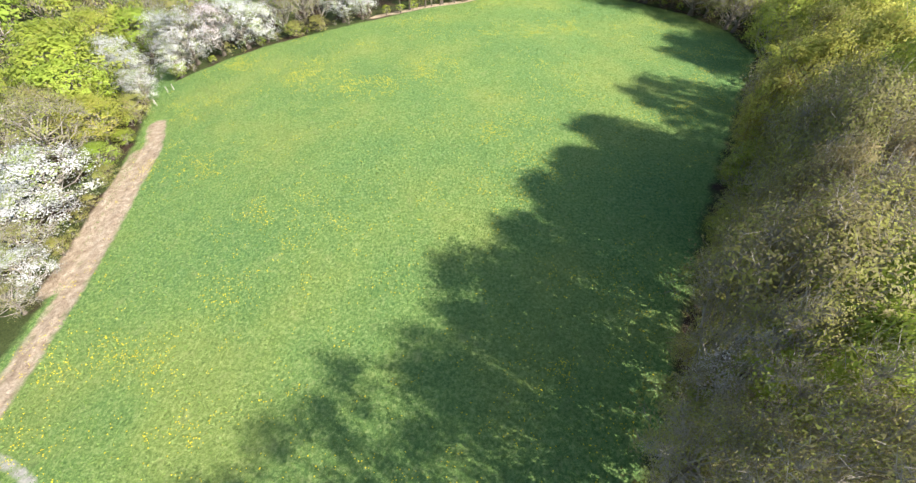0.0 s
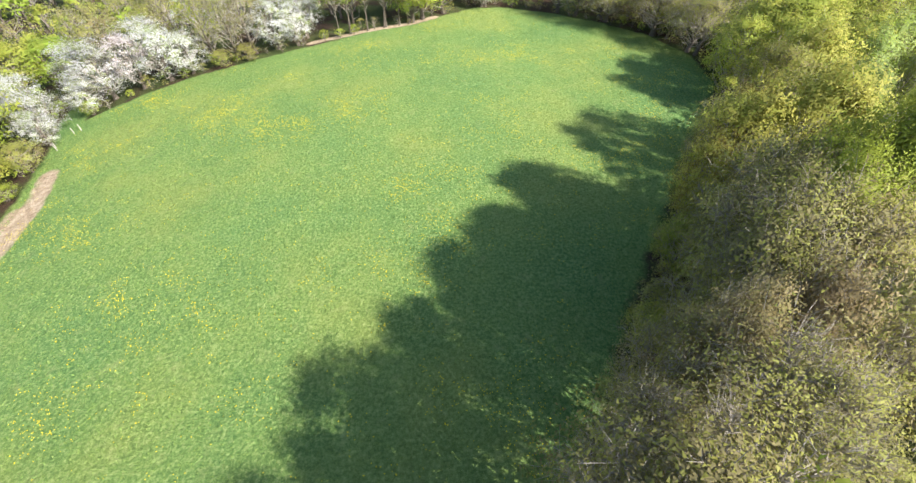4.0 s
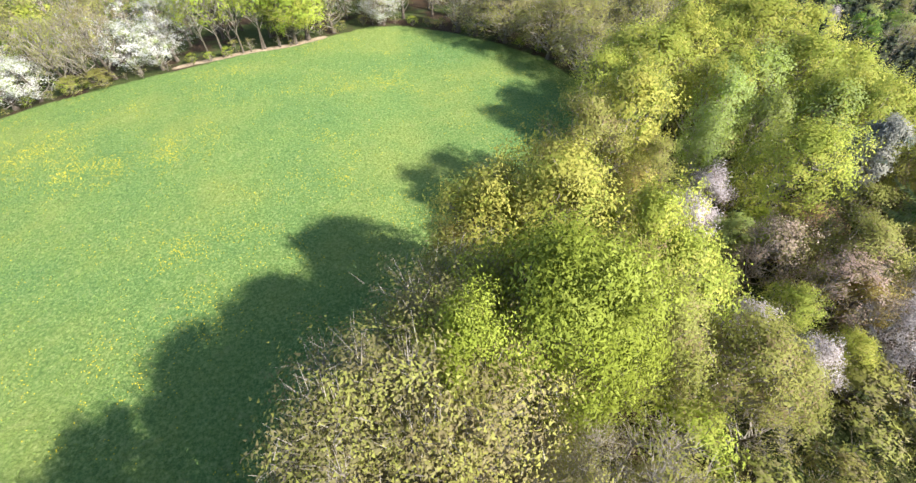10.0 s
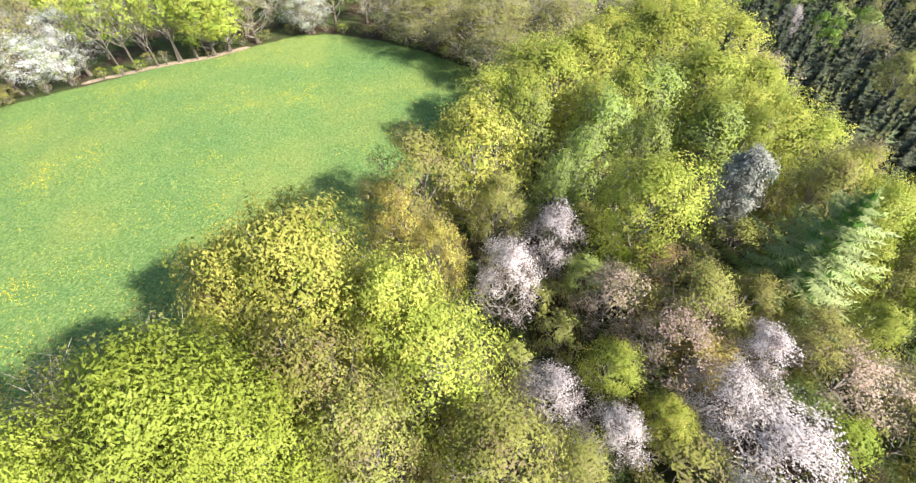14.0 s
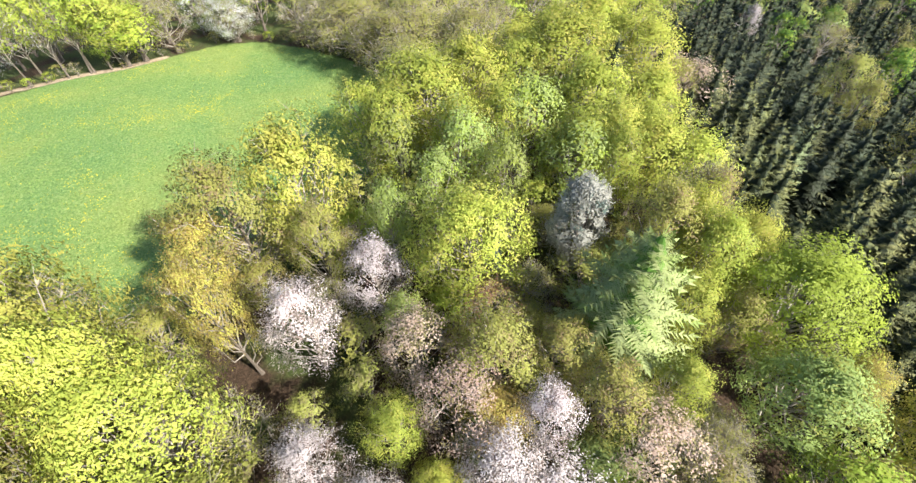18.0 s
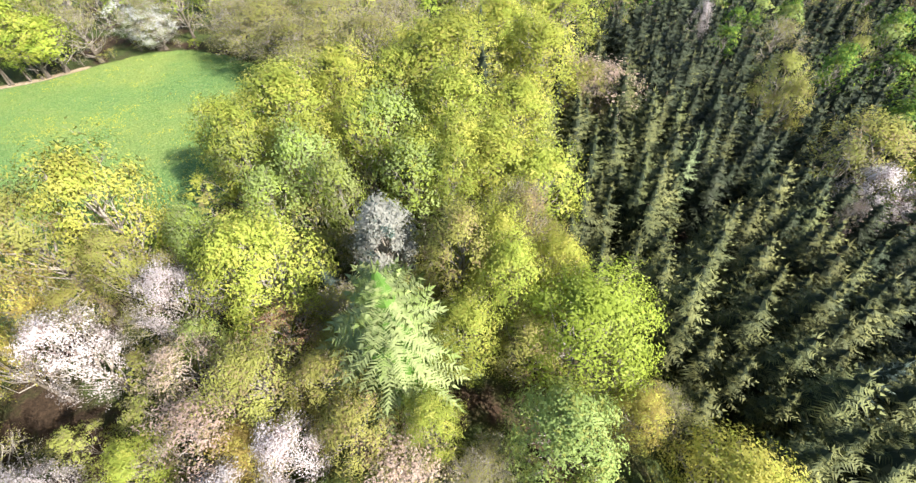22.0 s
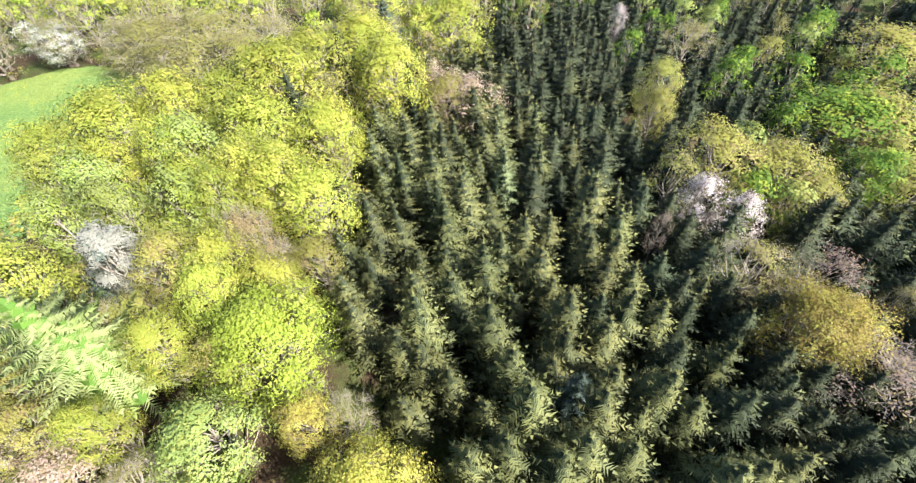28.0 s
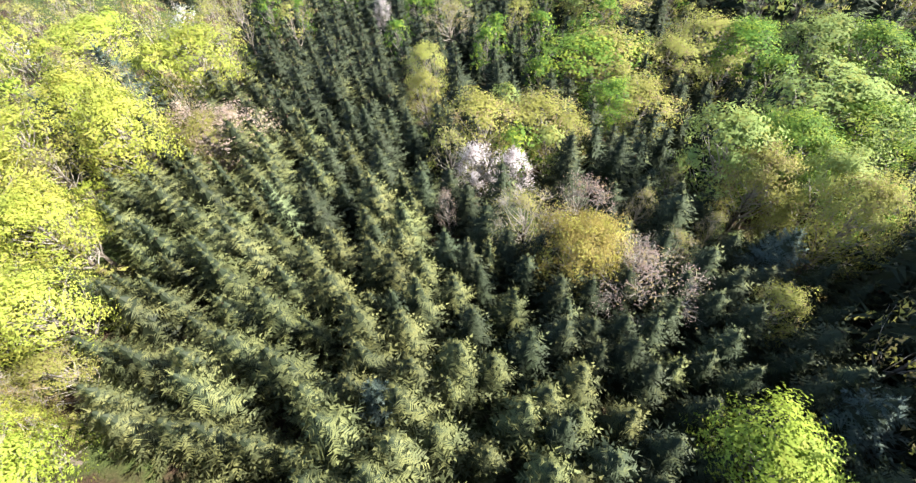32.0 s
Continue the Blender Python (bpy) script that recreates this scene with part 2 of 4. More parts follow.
def height(x, y):
    """The lie of the land: a meadow that falls gently away, and a slope down to the spruces."""
    xc, yc = np.clip(x, -90, 25), np.clip(y, -60, 170)
    s = np.clip(np.asarray(x) - 68, 0, 90)
    s = s * s / (s + 8)
    return 3.3 + 0.042 * xc - 0.066 * yc - 0.00197 * np.maximum(xc, -60) ** 2 - 0.2 * s - hollow(x)


def bumps(x, y):
    return np.array([noise.noise((a * 0.12, b * 0.12, 0.3)) * 0.14 + noise.noise((a * 0.5, b * 0.5, 7.1)) * 0.05 for a, b in zip(x, y)])


MEADOW = [(-31, -40), (-35, 10), (-36, 25), (-38.5, 35), (-43, 50), (-47.5, 62), (-53, 72), (-58, 84), (-54.5, 84.5), (-47, 70.5), (-38, 77), (-30, 80.6), (-22, 83),
          (-13, 86.5), (-5, 90.5), (5, 94), (12, 100), (17, 104), (24, 105), (32, 101.5), (40, 96), (48, 88.5), (52, 78), (51, 67),
          (42, 54), (34, 42), (28, 33), (22.5, 24), (17, 15), (13, 8), (9.5, 3.5), (4, -4), (-2, -14), (-6, -40)]


def to_line(x, y, line, closed=False):
    """The distance from places to a line of corners."""
    best = np.full(np.shape(x), 1e9)
    for (ax, ay), (bx, by) in zip(line, line[1:] + line[:1] if closed else line[1:]):
        dx, dy = bx - ax, by - ay
        k = np.clip(((x - ax) * dx + (y - ay) * dy) / (dx * dx + dy * dy), 0, 1)
        best = np.minimum(best, np.hypot(x - ax - k * dx, y - ay - k * dy))
    return best


def inside(x, y, line):
    odd = np.zeros(np.shape(x), bool)
    for (ax, ay), (bx, by) in zip(line, line[1:] + line[:1]):
        if ay != by:
            odd ^= ((ay > y) != (by > y)) & (x < (bx - ax) * (y - ay) / (by - ay) + ax)
    return odd


def to_edge(x, y, line):
    d = to_line(x, y, line, True)
    return np.where(inside(x, y, line), d, -d)


TRACK = [(-42, 54), (-40.3, 50.5), (-38.6, 46), (-37.2, 40), (-36, 34), (-34.8, 28), (-33.8, 22), (-33.1, 16), (-32.6, 10), (-32, 3), (-31.5, -20)]
BANK = [(-40.5, 46), (-39, 40), (-38, 34), (-37, 28), (-36.2, 23)]
STRIP = [(-14, 88), (-8, 90.2), (-1, 92.8), (4, 94.4), (9, 98)]
BEND = [(-33, 8.6), (-29.5, 8.0), (-27.3, 7.2), (-25.6, 6.3), (-24.6, 4.5), (-24, 0)]


def mesh_of(name, verts, faces, mats, index=None, smooth=False, normals=None):
    """A mesh from corners and faces; faces is an array, or (corner indices, corners of each face)."""
    flat, sizes = faces if isinstance(faces, tuple) else (np.asarray(faces).ravel(), np.full(len(faces), np.shape(faces)[1]))
    me = bpy.data.meshes.new(name)
    me.vertices.add(len(verts))
    me.vertices.foreach_set("co", np.asarray(verts, np.float32).ravel())
    me.loops.add(len(flat))
    me.loops.foreach_set("vertex_index", np.asarray(flat, np.int32))
    me.polygons.add(len(sizes))
    me.polygons.foreach_set("loop_start", np.r_[0, np.cumsum(sizes)[:-1]].astype(np.int32))
    for m in mats:
        me.materials.append(m)
    if index is not None:
        me.polygons.foreach_set("material_index", np.asarray(index, np.int32))
    me.polygons.foreach_set("use_smooth", np.full(len(sizes), smooth or normals is not None))
    me.update(calc_edges=True)
    if normals is not None:
        me.normals_split_custom_set_from_vertices(np.asarray(normals, np.float32))
    return me


def build_ground():
    out = 8 * 1.32 ** np.arange(20)
    xs = np.r_[-80 - out[::-1], np.arange(-80, -46), np.arange(-46, -22, 0.4), np.arange(-22, 170), 170 + out]
    ys = np.r_[-45 - out[::-1], np.arange(-45, 0, 1.5), np.arange(0, 58, 0.5), np.arange(58, 110), np.arange(110, 175, 2.5), 175 + out]
    X, Y = np.meshgrid(xs, ys)
    x, y = X.ravel(), Y.ravel()
    z = height(x, y)
    near = np.clip(1 - np.maximum(np.abs(x - 45) - 120, np.abs(y - 60) - 110) / 60, 0, 1)
    centre = to_line(x, y, TRACK)
    z = z + bumps(x, y) * near - 0.10 * np.exp(-((centre - 0.75) / 0.35) ** 2)
    n, k = len(xs), len(ys)
    i = (np.arange(k - 1)[:, None] * n + np.arange(n - 1)[None]).ravel()
    faces = np.stack([i, i + 1, i + n + 1, i + n], 1)
    me = mesh_of("ground", np.stack([x, y, z], 1), faces, [ground_material()], smooth=True)
    ruts = np.where(centre < 3, 0.6 - np.abs(centre - 0.95), -1)
    bank = 1.5 - to_line(x, y, BANK)
    for name, values in (("meadow", np.clip(to_edge(x, y, MEADOW), -5, 5)), ("earth", np.maximum(np.maximum(np.maximum(ruts, 1.15 - centre), bank), 1.0 - to_line(x, y, STRIP))),
                         ("gravel", 0.4 - to_line(x, y, BEND))):
        me.attributes.new(name, "FLOAT", "POINT").data.foreach_set("value", np.asarray(values, np.float32))
    return tagged(new("ground", me), "rolling ground of mown meadow, dirt track and leaf-strewn forest floor", "ground", kind="structure")


build_ground()


# ---- trees: prototypes ----
def unit(v):
    return v / np.maximum(np.linalg.norm(v, axis=-1, keepdims=True), 1e-9)


class Shape:
    """Collects triangles and quads with a material slot each."""

    def __init__(self):
        self.v, self.f, self.s, self.m, self.w, self.n = [], [], [], [], [], 0

    def add(self, verts, faces, slot=0, normals=None):
        self.v.append(np.asarray(verts, float))
        faces = np.asarray(faces)
        self.f.append(faces.ravel() + self.n)
        self.s.append(np.full(len(faces), faces.shape[1]))
        self.m.append(np.broadcast_to(slot, len(faces)))
        self.w.append(np.zeros((len(verts), 3)) if normals is None else normals)
        self.n += len(verts)

    def arrays(self):
        return np.concatenate(self.v), (np.concatenate(self.f), np.concatenate(self.s)), np.concatenate(self.m), np.concatenate(self.w)


def tube(shape, points, radii, sides=5, slot=0):
    points = np.asarray(points, float)
    along = unit(np.gradient(points, axis=0))
    side = unit(np.cross(along, (0.31, 0.95, 0.07)))
    up = np.cross(along, side)
    a = np.arange(sides) / sides * 2 * np.pi
    rings = points[:, None] + np.asarray(radii)[:, None, None] * (np.cos(a)[None, :, None] * side[:, None] + np.sin(a)[None, :, None] * up[:, None])
    faces = []
    for r in range(len(points) - 1):
        for s in range(sides):
            t = (s + 1) % sides
            faces.append((r * sides + s, r * sides + t, (r + 1) * sides + t, (r + 1) * sides + s))
    shape.add(rings.reshape(-1, 3), faces, slot)


def twigs(shape, a, b, radius, slot=0):
    """Thin three-sided twigs that taper to a point."""
    a, b = np.asarray(a), np.asarray(b)
    d = unit(b - a)
    s = unit(np.cross(d, (0.2, 0.3, 0.93)))
    u = np.cross(d, s)
    r = np.broadcast_to(radius, len(a))[:, None]
    v = np.stack([a + r * s, a + r * (-0.5 * s + 0.87 * u), a + r * (-0.5 * s - 0.87 * u), b], 1)
    i = np.arange(len(a))[:, None] * 4
    faces = np.concatenate([i + (0, 1, 3), i + (1, 2, 3), i + (2, 0, 3)])
    shape.add(v.reshape(-1, 3), faces, slot)


def leaves(shape, rng, c, normal, size, slot, stretch=1.5):
    """Small pointed leaf sprays, each turned a little its own way."""
    n = unit(normal + 0.5 * rng.normal(size=c.shape))
    n = np.where((n * normal).sum(-1, keepdims=True) < 0, -n, n)
    u = unit(np.cross(n, rng.normal(size=c.shape)))
    w = np.cross(n, u)
    s = (size * rng.uniform(0.6, 1.4, len(c)))[:, None]
    v = np.stack([c - u * s * stretch * 0.4 - w * s * 0.42, c + u * s * stretch * 0.75, c - u * s * stretch * 0.3 + w * s * 0.5], 1)
    shape.add(v.reshape(-1, 3), np.arange(3 * len(c)).reshape(-1, 3), slot, np.repeat(unit(0.16 * n + 0.78 * unit(normal) + (0, 0, 0.15)), 3, axis=0))


def broadleaf(seed, mats, bark, R=5.0, H=16.0, low=0.22, lobes=26, sprays=480, per=6, size=0.34, second=0.2, bare=0, lift=0.35, droop=0.0, trunk=0.024, narrow=1.0, spread=0.42, stretch=1.5, puff=0.36, twiggy=0.45, cone=0.0):
    """A broad crown of leafy lobes on limbs that leave the trunk. Returns arrays for trunk, limbs and crown."""
    rng = np.random.default_rng(seed)
    bole, limbs, crown = Shape(), Shape(), Shape()
    zs = np.linspace(0, 1, 7)
    bend = rng.normal(size=2) * 0.03 * H
    line = np.stack([bend[0] * zs ** 2, bend[1] * np.sin(zs * 2), zs * H * 0.8], 1)
    tube(bole, line, H * trunk * (1.02 - zs) * np.where(zs == 0, 1.4, 1), 7)
    mid, half = H * (1 + low) / 2, H * (1 - low) / 2
    k = np.arange(lobes) + 0.5
    polar = np.arccos(1 - 1.72 * k / lobes)
    turn = k * 2.39996 + rng.normal(size=lobes) * 0.25
    reach = rng.uniform(0.55, 0.84, lobes)
    d = np.stack([np.sin(polar) * np.cos(turn), np.sin(polar) * np.sin(turn), np.cos(polar)], 1)
    at = np.stack([d[:, 0] * R * reach * narrow, d[:, 1] * R * reach * narrow, mid + d[:, 2] * half * (reach + 0.06)], 1)
    rad = R * spread * rng.uniform(0.7, 1.2, lobes)
    at = np.concatenate([at, [(0.1 * R, 0, mid + half * 0.72), (-0.15 * R, 0.1 * R, mid + half * 0.6), (0.05 * R, -0.25 * R, mid + half * 0.55)]])
    d = np.concatenate([d, [(0.1, 0, 1), (-0.3, 0.2, 0.9), (0.1, -0.4, 0.9)]])
    if cone:
        at[:, :2] *= (1 + 0.3 * cone - cone * np.clip(at[:, 2] / H, 0, 1))[:, None]
    rad = np.concatenate([rad, [R * 0.34, R * 0.4, R * 0.4]])
    if cone:
        rad *= 1.2 - 0.8 * np.clip(at[:, 2] / H, 0, 1)
    lobes += 3
    for p in at:
        s = np.clip((p[2] / H - rng.uniform(0.18, 0.38)), 0.12, 0.66)
        root = np.array([np.interp(s / 0.8, zs, line[:, 0]), np.interp(s / 0.8, zs, line[:, 1]), s * H])
        knee = root * 0.45 + p * 0.55 - (0, 0, 0.05 * H) + rng.normal(size=3) * 0.025 * H
        r0 = H * trunk * 0.27
        tube(limbs, [root, knee, p], [r0, r0 * 0.6, r0 * 0.22], 4)
    which = rng.integers(0, lobes, sprays)
    which = np.where(rng.random(sprays) < 0.12, lobes - 3 + which % 3, which)
    loose = unit(rng.normal(size=(sprays, 3))) + 0.75 * d[which]
    dirs = unit(loose + (0, 0, lift))
    tips = at[which] + dirs * (rad[which] * rng.uniform(0.38, 1.12, sprays))[:, None]
    tips[:, 2] = np.maximum(tips[:, 2], H * low * 0.55)
    some = slice(0, int(sprays * twiggy))
    twigs(limbs, at[which][some], tips[some], 0.02)
    if bare:
        pick = rng.integers(0, sprays, bare)
        start = at[which[pick]] + (tips - at[which])[pick] * rng.uniform(0.25, 0.95, bare)[:, None]
        twigs(limbs, start, start + unit(dirs[pick] + 0.8 * rng.normal(size=(bare, 3)) + (0, 0, 0.3)) * rng.uniform(0.5, 1.5, bare)[:, None], 0.02)
    grow = np.repeat(np.arange(sprays), per)
    c = tips[grow] + rng.normal(size=(len(grow), 3)) * puff * (1, 1, 0.8)
    if droop:
        c[:, 2] -= np.abs(rng.normal(size=len(c))) * droop
    slot = (rng.random(sprays) < second)[grow].astype(int)
    leaves(crown, rng, c, (0.7 * loose + 0.6 * d[which] + (0, 0, 0.12))[grow], size, slot, stretch)
    return [("trunk", bole, [bark]), ("branchwork", limbs, ["twig"]), ("crown", crown, mats)], H, R


def conifer(seed, mats, H=11.0, R=2.0, whorls=16, arms=7, droop=0.22, tips=0.4, spray=0.42, low=0.14, gaps=0.06, sides=6, taper=0.9, bark="redbark", face=(0.85, 0.38)):
    """Whorls of boughs, each a spine with pointed side sprays, that droop and turn up at the tip."""
    rng = np.random.default_rng(seed)
    bole, crown = Shape(), Shape()
    zs = np.linspace(0, 1, 5)
    tube(bole, np.stack([0 * zs, 0 * zs, zs * H], 1), H * 0.011 * (1.03 - zs), 6)
    up = np.array([0, 0, 1.0])
    for w in range(whorls):
        f = (w + rng.uniform(-0.3, 0.3)) / whorls
        z = H * (low + (0.985 - low) * max(f, 0))
        reach = R * (1.02 - f) ** taper + 0.22
        count = arms if f < 0.8 else 5
        for a in range(count):
            if rng.random() < gaps:
                continue
            turn = (a + rng.uniform(-0.35, 0.35) + 0.5 * (w % 2)) / count * 2 * np.pi
            long = reach * rng.uniform(0.6, 1.3)
            out = np.array([math.cos(turn), math.sin(turn), 0.0])
            across = np.array([-out[1], out[0], 0.0])
            # higher boughs more often take the lighter tone, as painted sunlight
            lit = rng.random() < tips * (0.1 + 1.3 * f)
            k = np.linspace(0.12, 1, sides + 1)
            rise = long * (0.5 * max(f - 0.35, 0) - droop) * k + droop * 0.9 * long * k ** 3
            spine = out * (long * k)[:, None] + up * (z + rise)[:, None]
            v, faces, slot = [], [], []
            for s in range(sides):
                p, q = spine[s], spine[s + 1]
                reach_out = spray * min(long, 1.6) ** 0.5 * (1.1 - 0.55 * k[s]) * rng.uniform(0.7, 1.25)
                for hand in (1, -1):
                    b = len(v)
                    end = p + across * hand * reach_out + (q - p) * rng.uniform(1.2, 2.4) - up * reach_out * rng.uniform(0.0, 0.45)
                    v += [p, p + (q - p) * rng.uniform(0.5, 0.85), end]
                    faces.append((b, b + 1, b + 2) if hand < 0 else (b + 1, b, b + 2))
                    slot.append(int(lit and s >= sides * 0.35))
                b = len(v)
                v += [p - across * 0.07, q + across * 0.07, (p + q) / 2 - up * reach_out * rng.uniform(0.35, 0.9)]
                faces.append((b, b + 1, b + 2))
                slot.append(0)
            b = len(v)
            v += [spine[-1] - across * 0.09, spine[-1] + across * 0.09, spine[-1] + out * 0.22 * long ** 0.5 + up * 0.08]
            faces.append((b, b + 1, b + 2))
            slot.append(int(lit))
            v, aim = np.array(v).reshape(-1, 3, 3), unit(rng.normal(size=(len(faces), 3)) * 0.12 + out * face[0] + up * face[1])
            face_up = (np.cross(v[:, 1] - v[:, 0], v[:, 2] - v[:, 0]) * aim).sum(1) > 0
            v = np.where(face_up[:, None, None], v, v[:, ::-1])
            crown.add(v.reshape(-1, 3), np.arange(3 * len(v)).reshape(-1, 3), slot, np.repeat(aim, 3, axis=0))
        # dark skirt round the stem, coloured as the shade between boughs
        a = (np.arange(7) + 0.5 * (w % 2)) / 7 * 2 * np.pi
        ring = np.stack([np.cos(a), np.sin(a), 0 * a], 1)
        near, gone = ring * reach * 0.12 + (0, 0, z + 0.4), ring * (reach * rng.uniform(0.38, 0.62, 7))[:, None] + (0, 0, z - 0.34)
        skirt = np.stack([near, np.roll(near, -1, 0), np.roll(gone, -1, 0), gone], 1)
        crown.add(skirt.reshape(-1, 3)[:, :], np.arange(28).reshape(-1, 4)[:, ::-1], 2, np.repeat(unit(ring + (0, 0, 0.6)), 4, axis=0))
    a = np.arange(5) / 5 * 2 * np.pi
    for n in range(5):
        base = np.array([[0.05, 0, H * 0.96], [-0.04, 0.05, H * 0.96], [0.0, -0.05, H * 0.96], [0.22 * math.cos(a[n]), 0.22 * math.sin(a[n]), H * 1.0]])
        crown.add(base, [(0, 1, 3), (1, 2, 3), (2, 0, 3)], 1, base - (0, 0, H * 0.9))
    crown.add([[0.05, 0, H * 0.96], [-0.04, 0.05, H * 0.96], [0.0, -0.05, H * 0.96], [0, 0, H * 1.06]], [(0, 1, 3), (1, 2, 3), (2, 0, 3)], 1, np.tile((0.0, -0.3, 0.9), (4, 1)))
    return [("trunk", bole, [bark]), ("crown", crown, mats)], H, R


PROTO = {}


def prototypes(kind, count, build):
    made = []
    for c in range(count):
        parts, H, R = build(c)
        done = []
        for name, shape, mats in parts:
            v, f, m, w = shape.arrays()
            done.append((name, mesh_of(kind + "_" + name, v, f, [M[k] for k in mats], m, normals=w if name == "crown" else None), v, f, m, mats, w))
        made.append((done, H, R))
    PROTO[kind] = made


def grown(kind, count, seed, mats, bark, sprays, per, size, **more):
    """A kind of broadleaf tree in a fine form, for those near the path, and a coarser one for those far off."""
    prototypes(kind, count, lambda c: broadleaf(seed + c, mats, bark, sprays=sprays, per=per, size=size, **more))
    coarse = dict(more, bare=more.get("bare", 0) // 2)
    prototypes(kind + "_far", 2, lambda c: broadleaf(seed + 5 + c, mats, bark, sprays=int(sprays * 0.7), per=max(3, int(per * 0.75)), size=size * 1.25, **coarse))
    rough = dict(more, bare=more.get("bare", 0) // 8, lobes=14, twiggy=0.2)
    prototypes(kind + "_low", 2, lambda c: broadleaf(seed + 5 + c, mats, bark, sprays=int(sprays * 0.28), per=max(2, int(per * 0.25)), size=size * 2.5, **rough))


grown("fresh", 2, 10, ["fresh", "lime"], "bark", 700, 13, 0.2)
grown("beech", 2, 20, ["beech", "lime"], "bark", 1100, 30, 0.105, lobes=42, lift=0.6)
grown("lime", 4, 30, ["lime", "gold"], "bark", 1000, 17, 0.145, lobes=40, lift=0.6, second=0.25, spread=0.5)
grown("gold", 3, 40, ["gold", "lime"], "bark", 1300, 17, 0.14, lobes=44, lift=0.6, second=0.3, bare=150, spread=0.46)
grown("olive", 3, 50, ["olive", "pale"], "bark", 800, 15, 0.14, lobes=32, lift=0.5, second=0.2, bare=250)
grown("oak", 4, 60, ["olive", "bud"], "bark", 1200, 12, 0.11, second=0.5, bare=900, twiggy=1.0, lobes=34, spread=0.45)
grown("rust", 2, 65, ["rust", "gold"], "bark", 1100, 14, 0.14, second=0.35, lift=0.5, bare=250, spread=0.46)
grown("maple", 1, 68, ["beech", "lime"], "bark", 1100, 18, 0.14, lobes=40, lift=0.6, second=0.3)
# weak side light on the eastern trees is put into the leaf colour
grown("alder", 1, 69, ["deep", "fresh"], "bark", 900, 16, 0.15, lobes=36, lift=0.5, second=0.3)
grown("russet", 1, 72, ["russet", "olive"], "bark", 700, 8, 0.13, low=0.1, second=0.2, bare=900)
grown("tall", 3, 75, ["olive", "bud"], "bark", 480, 8, 0.105, second=0.6, bare=600, low=0.5, trunk=0.016, lobes=18, twiggy=0.8)
grown("bare", 3, 70, ["olive", "bud"], "bark", 800, 8, 0.1, second=0.4, bare=1300, twiggy=1.0)
grown("birch", 2, 80, ["pale", "bud"], "birch", 700, 9, 0.14, second=0.25, bare=700, narrow=0.9, trunk=0.016)
grown("weeping", 2, 90, ["soft", "fresh"], "birch", 700, 13, 0.17, lift=-0.1, droop=0.7, narrow=0.9, trunk=0.016)
grown("willow", 2, 100, ["soft", "olive"], "bark", 800, 13, 0.18, lift=0.6)
grown("thin", 2, 110, ["fresh", "lime"], "bark", 300, 10, 0.2, low=0.42, lobes=16, trunk=0.014)
grown("hawthorn", 3, 120, ["white", "soft"], "bark", 900, 16, 0.12, low=0.06, lobes=30, second=0.28, spread=0.38, bare=300)
grown("cherry", 3, 130, ["pink", "mauve"], "bark", 800, 14, 0.12, low=0.15, lobes=28, second=0.18, bare=300, spread=0.34)
grown("blush", 2, 140, ["blush", "bud"], "bark", 760, 9, 0.15, low=0.15, second=0.3, bare=600)
grown("mauve", 2, 150, ["mauve", "pale"], "bark", 600, 4, 0.13, second=0.3, bare=1500, low=0.15)
grown("shrub", 3, 160, ["olive", "bud"], "bark", 340, 9, 0.26, low=0.05, lobes=16, second=0.35, bare=250, trunk=0.012)
grown("pine", 1, 170, ["pine", "blue"], "bark", 900, 16, 0.115, R=2.6, low=0.14, lobes=46, second=0.08, lift=0.3, stretch=2.6, spread=0.36, puff=0.26)
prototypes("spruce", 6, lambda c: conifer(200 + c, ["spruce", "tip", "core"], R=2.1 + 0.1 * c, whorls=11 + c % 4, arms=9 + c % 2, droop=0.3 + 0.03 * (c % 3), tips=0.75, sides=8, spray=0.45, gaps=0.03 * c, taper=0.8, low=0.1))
# darker copy of the spruce, with shade put into its colour
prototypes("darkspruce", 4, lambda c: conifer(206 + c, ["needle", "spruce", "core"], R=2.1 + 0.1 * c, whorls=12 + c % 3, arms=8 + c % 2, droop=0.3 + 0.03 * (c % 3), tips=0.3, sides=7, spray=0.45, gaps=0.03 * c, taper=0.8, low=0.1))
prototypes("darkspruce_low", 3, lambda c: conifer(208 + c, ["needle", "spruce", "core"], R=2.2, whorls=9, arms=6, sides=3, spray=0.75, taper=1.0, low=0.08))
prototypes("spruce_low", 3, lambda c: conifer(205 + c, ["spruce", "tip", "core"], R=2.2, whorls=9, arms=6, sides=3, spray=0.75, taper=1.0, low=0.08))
prototypes("fir", 2, lambda c: conifer(210 + c, ["needle", "spruce", "core"], R=2.0, whorls=14))
prototypes("mint", 1, lambda c: conifer(220 + c, ["mint", "mint", "core"], R=1.9))
prototypes("spruceblue", 2, lambda c: conifer(230 + c, ["blue", "blue", "core"], R=2.6, arms=9, sides=7))
prototypes("larch", 1, lambda c: conifer(240 + c, ["larch", "soft", "deep"], H=14.0, R=3.6, whorls=24, arms=11, droop=0.2, tips=0.4, spray=0.42, low=0.24, gaps=0.12, sides=15, taper=0.8, bark="bark", face=(0.75, 0.35)))

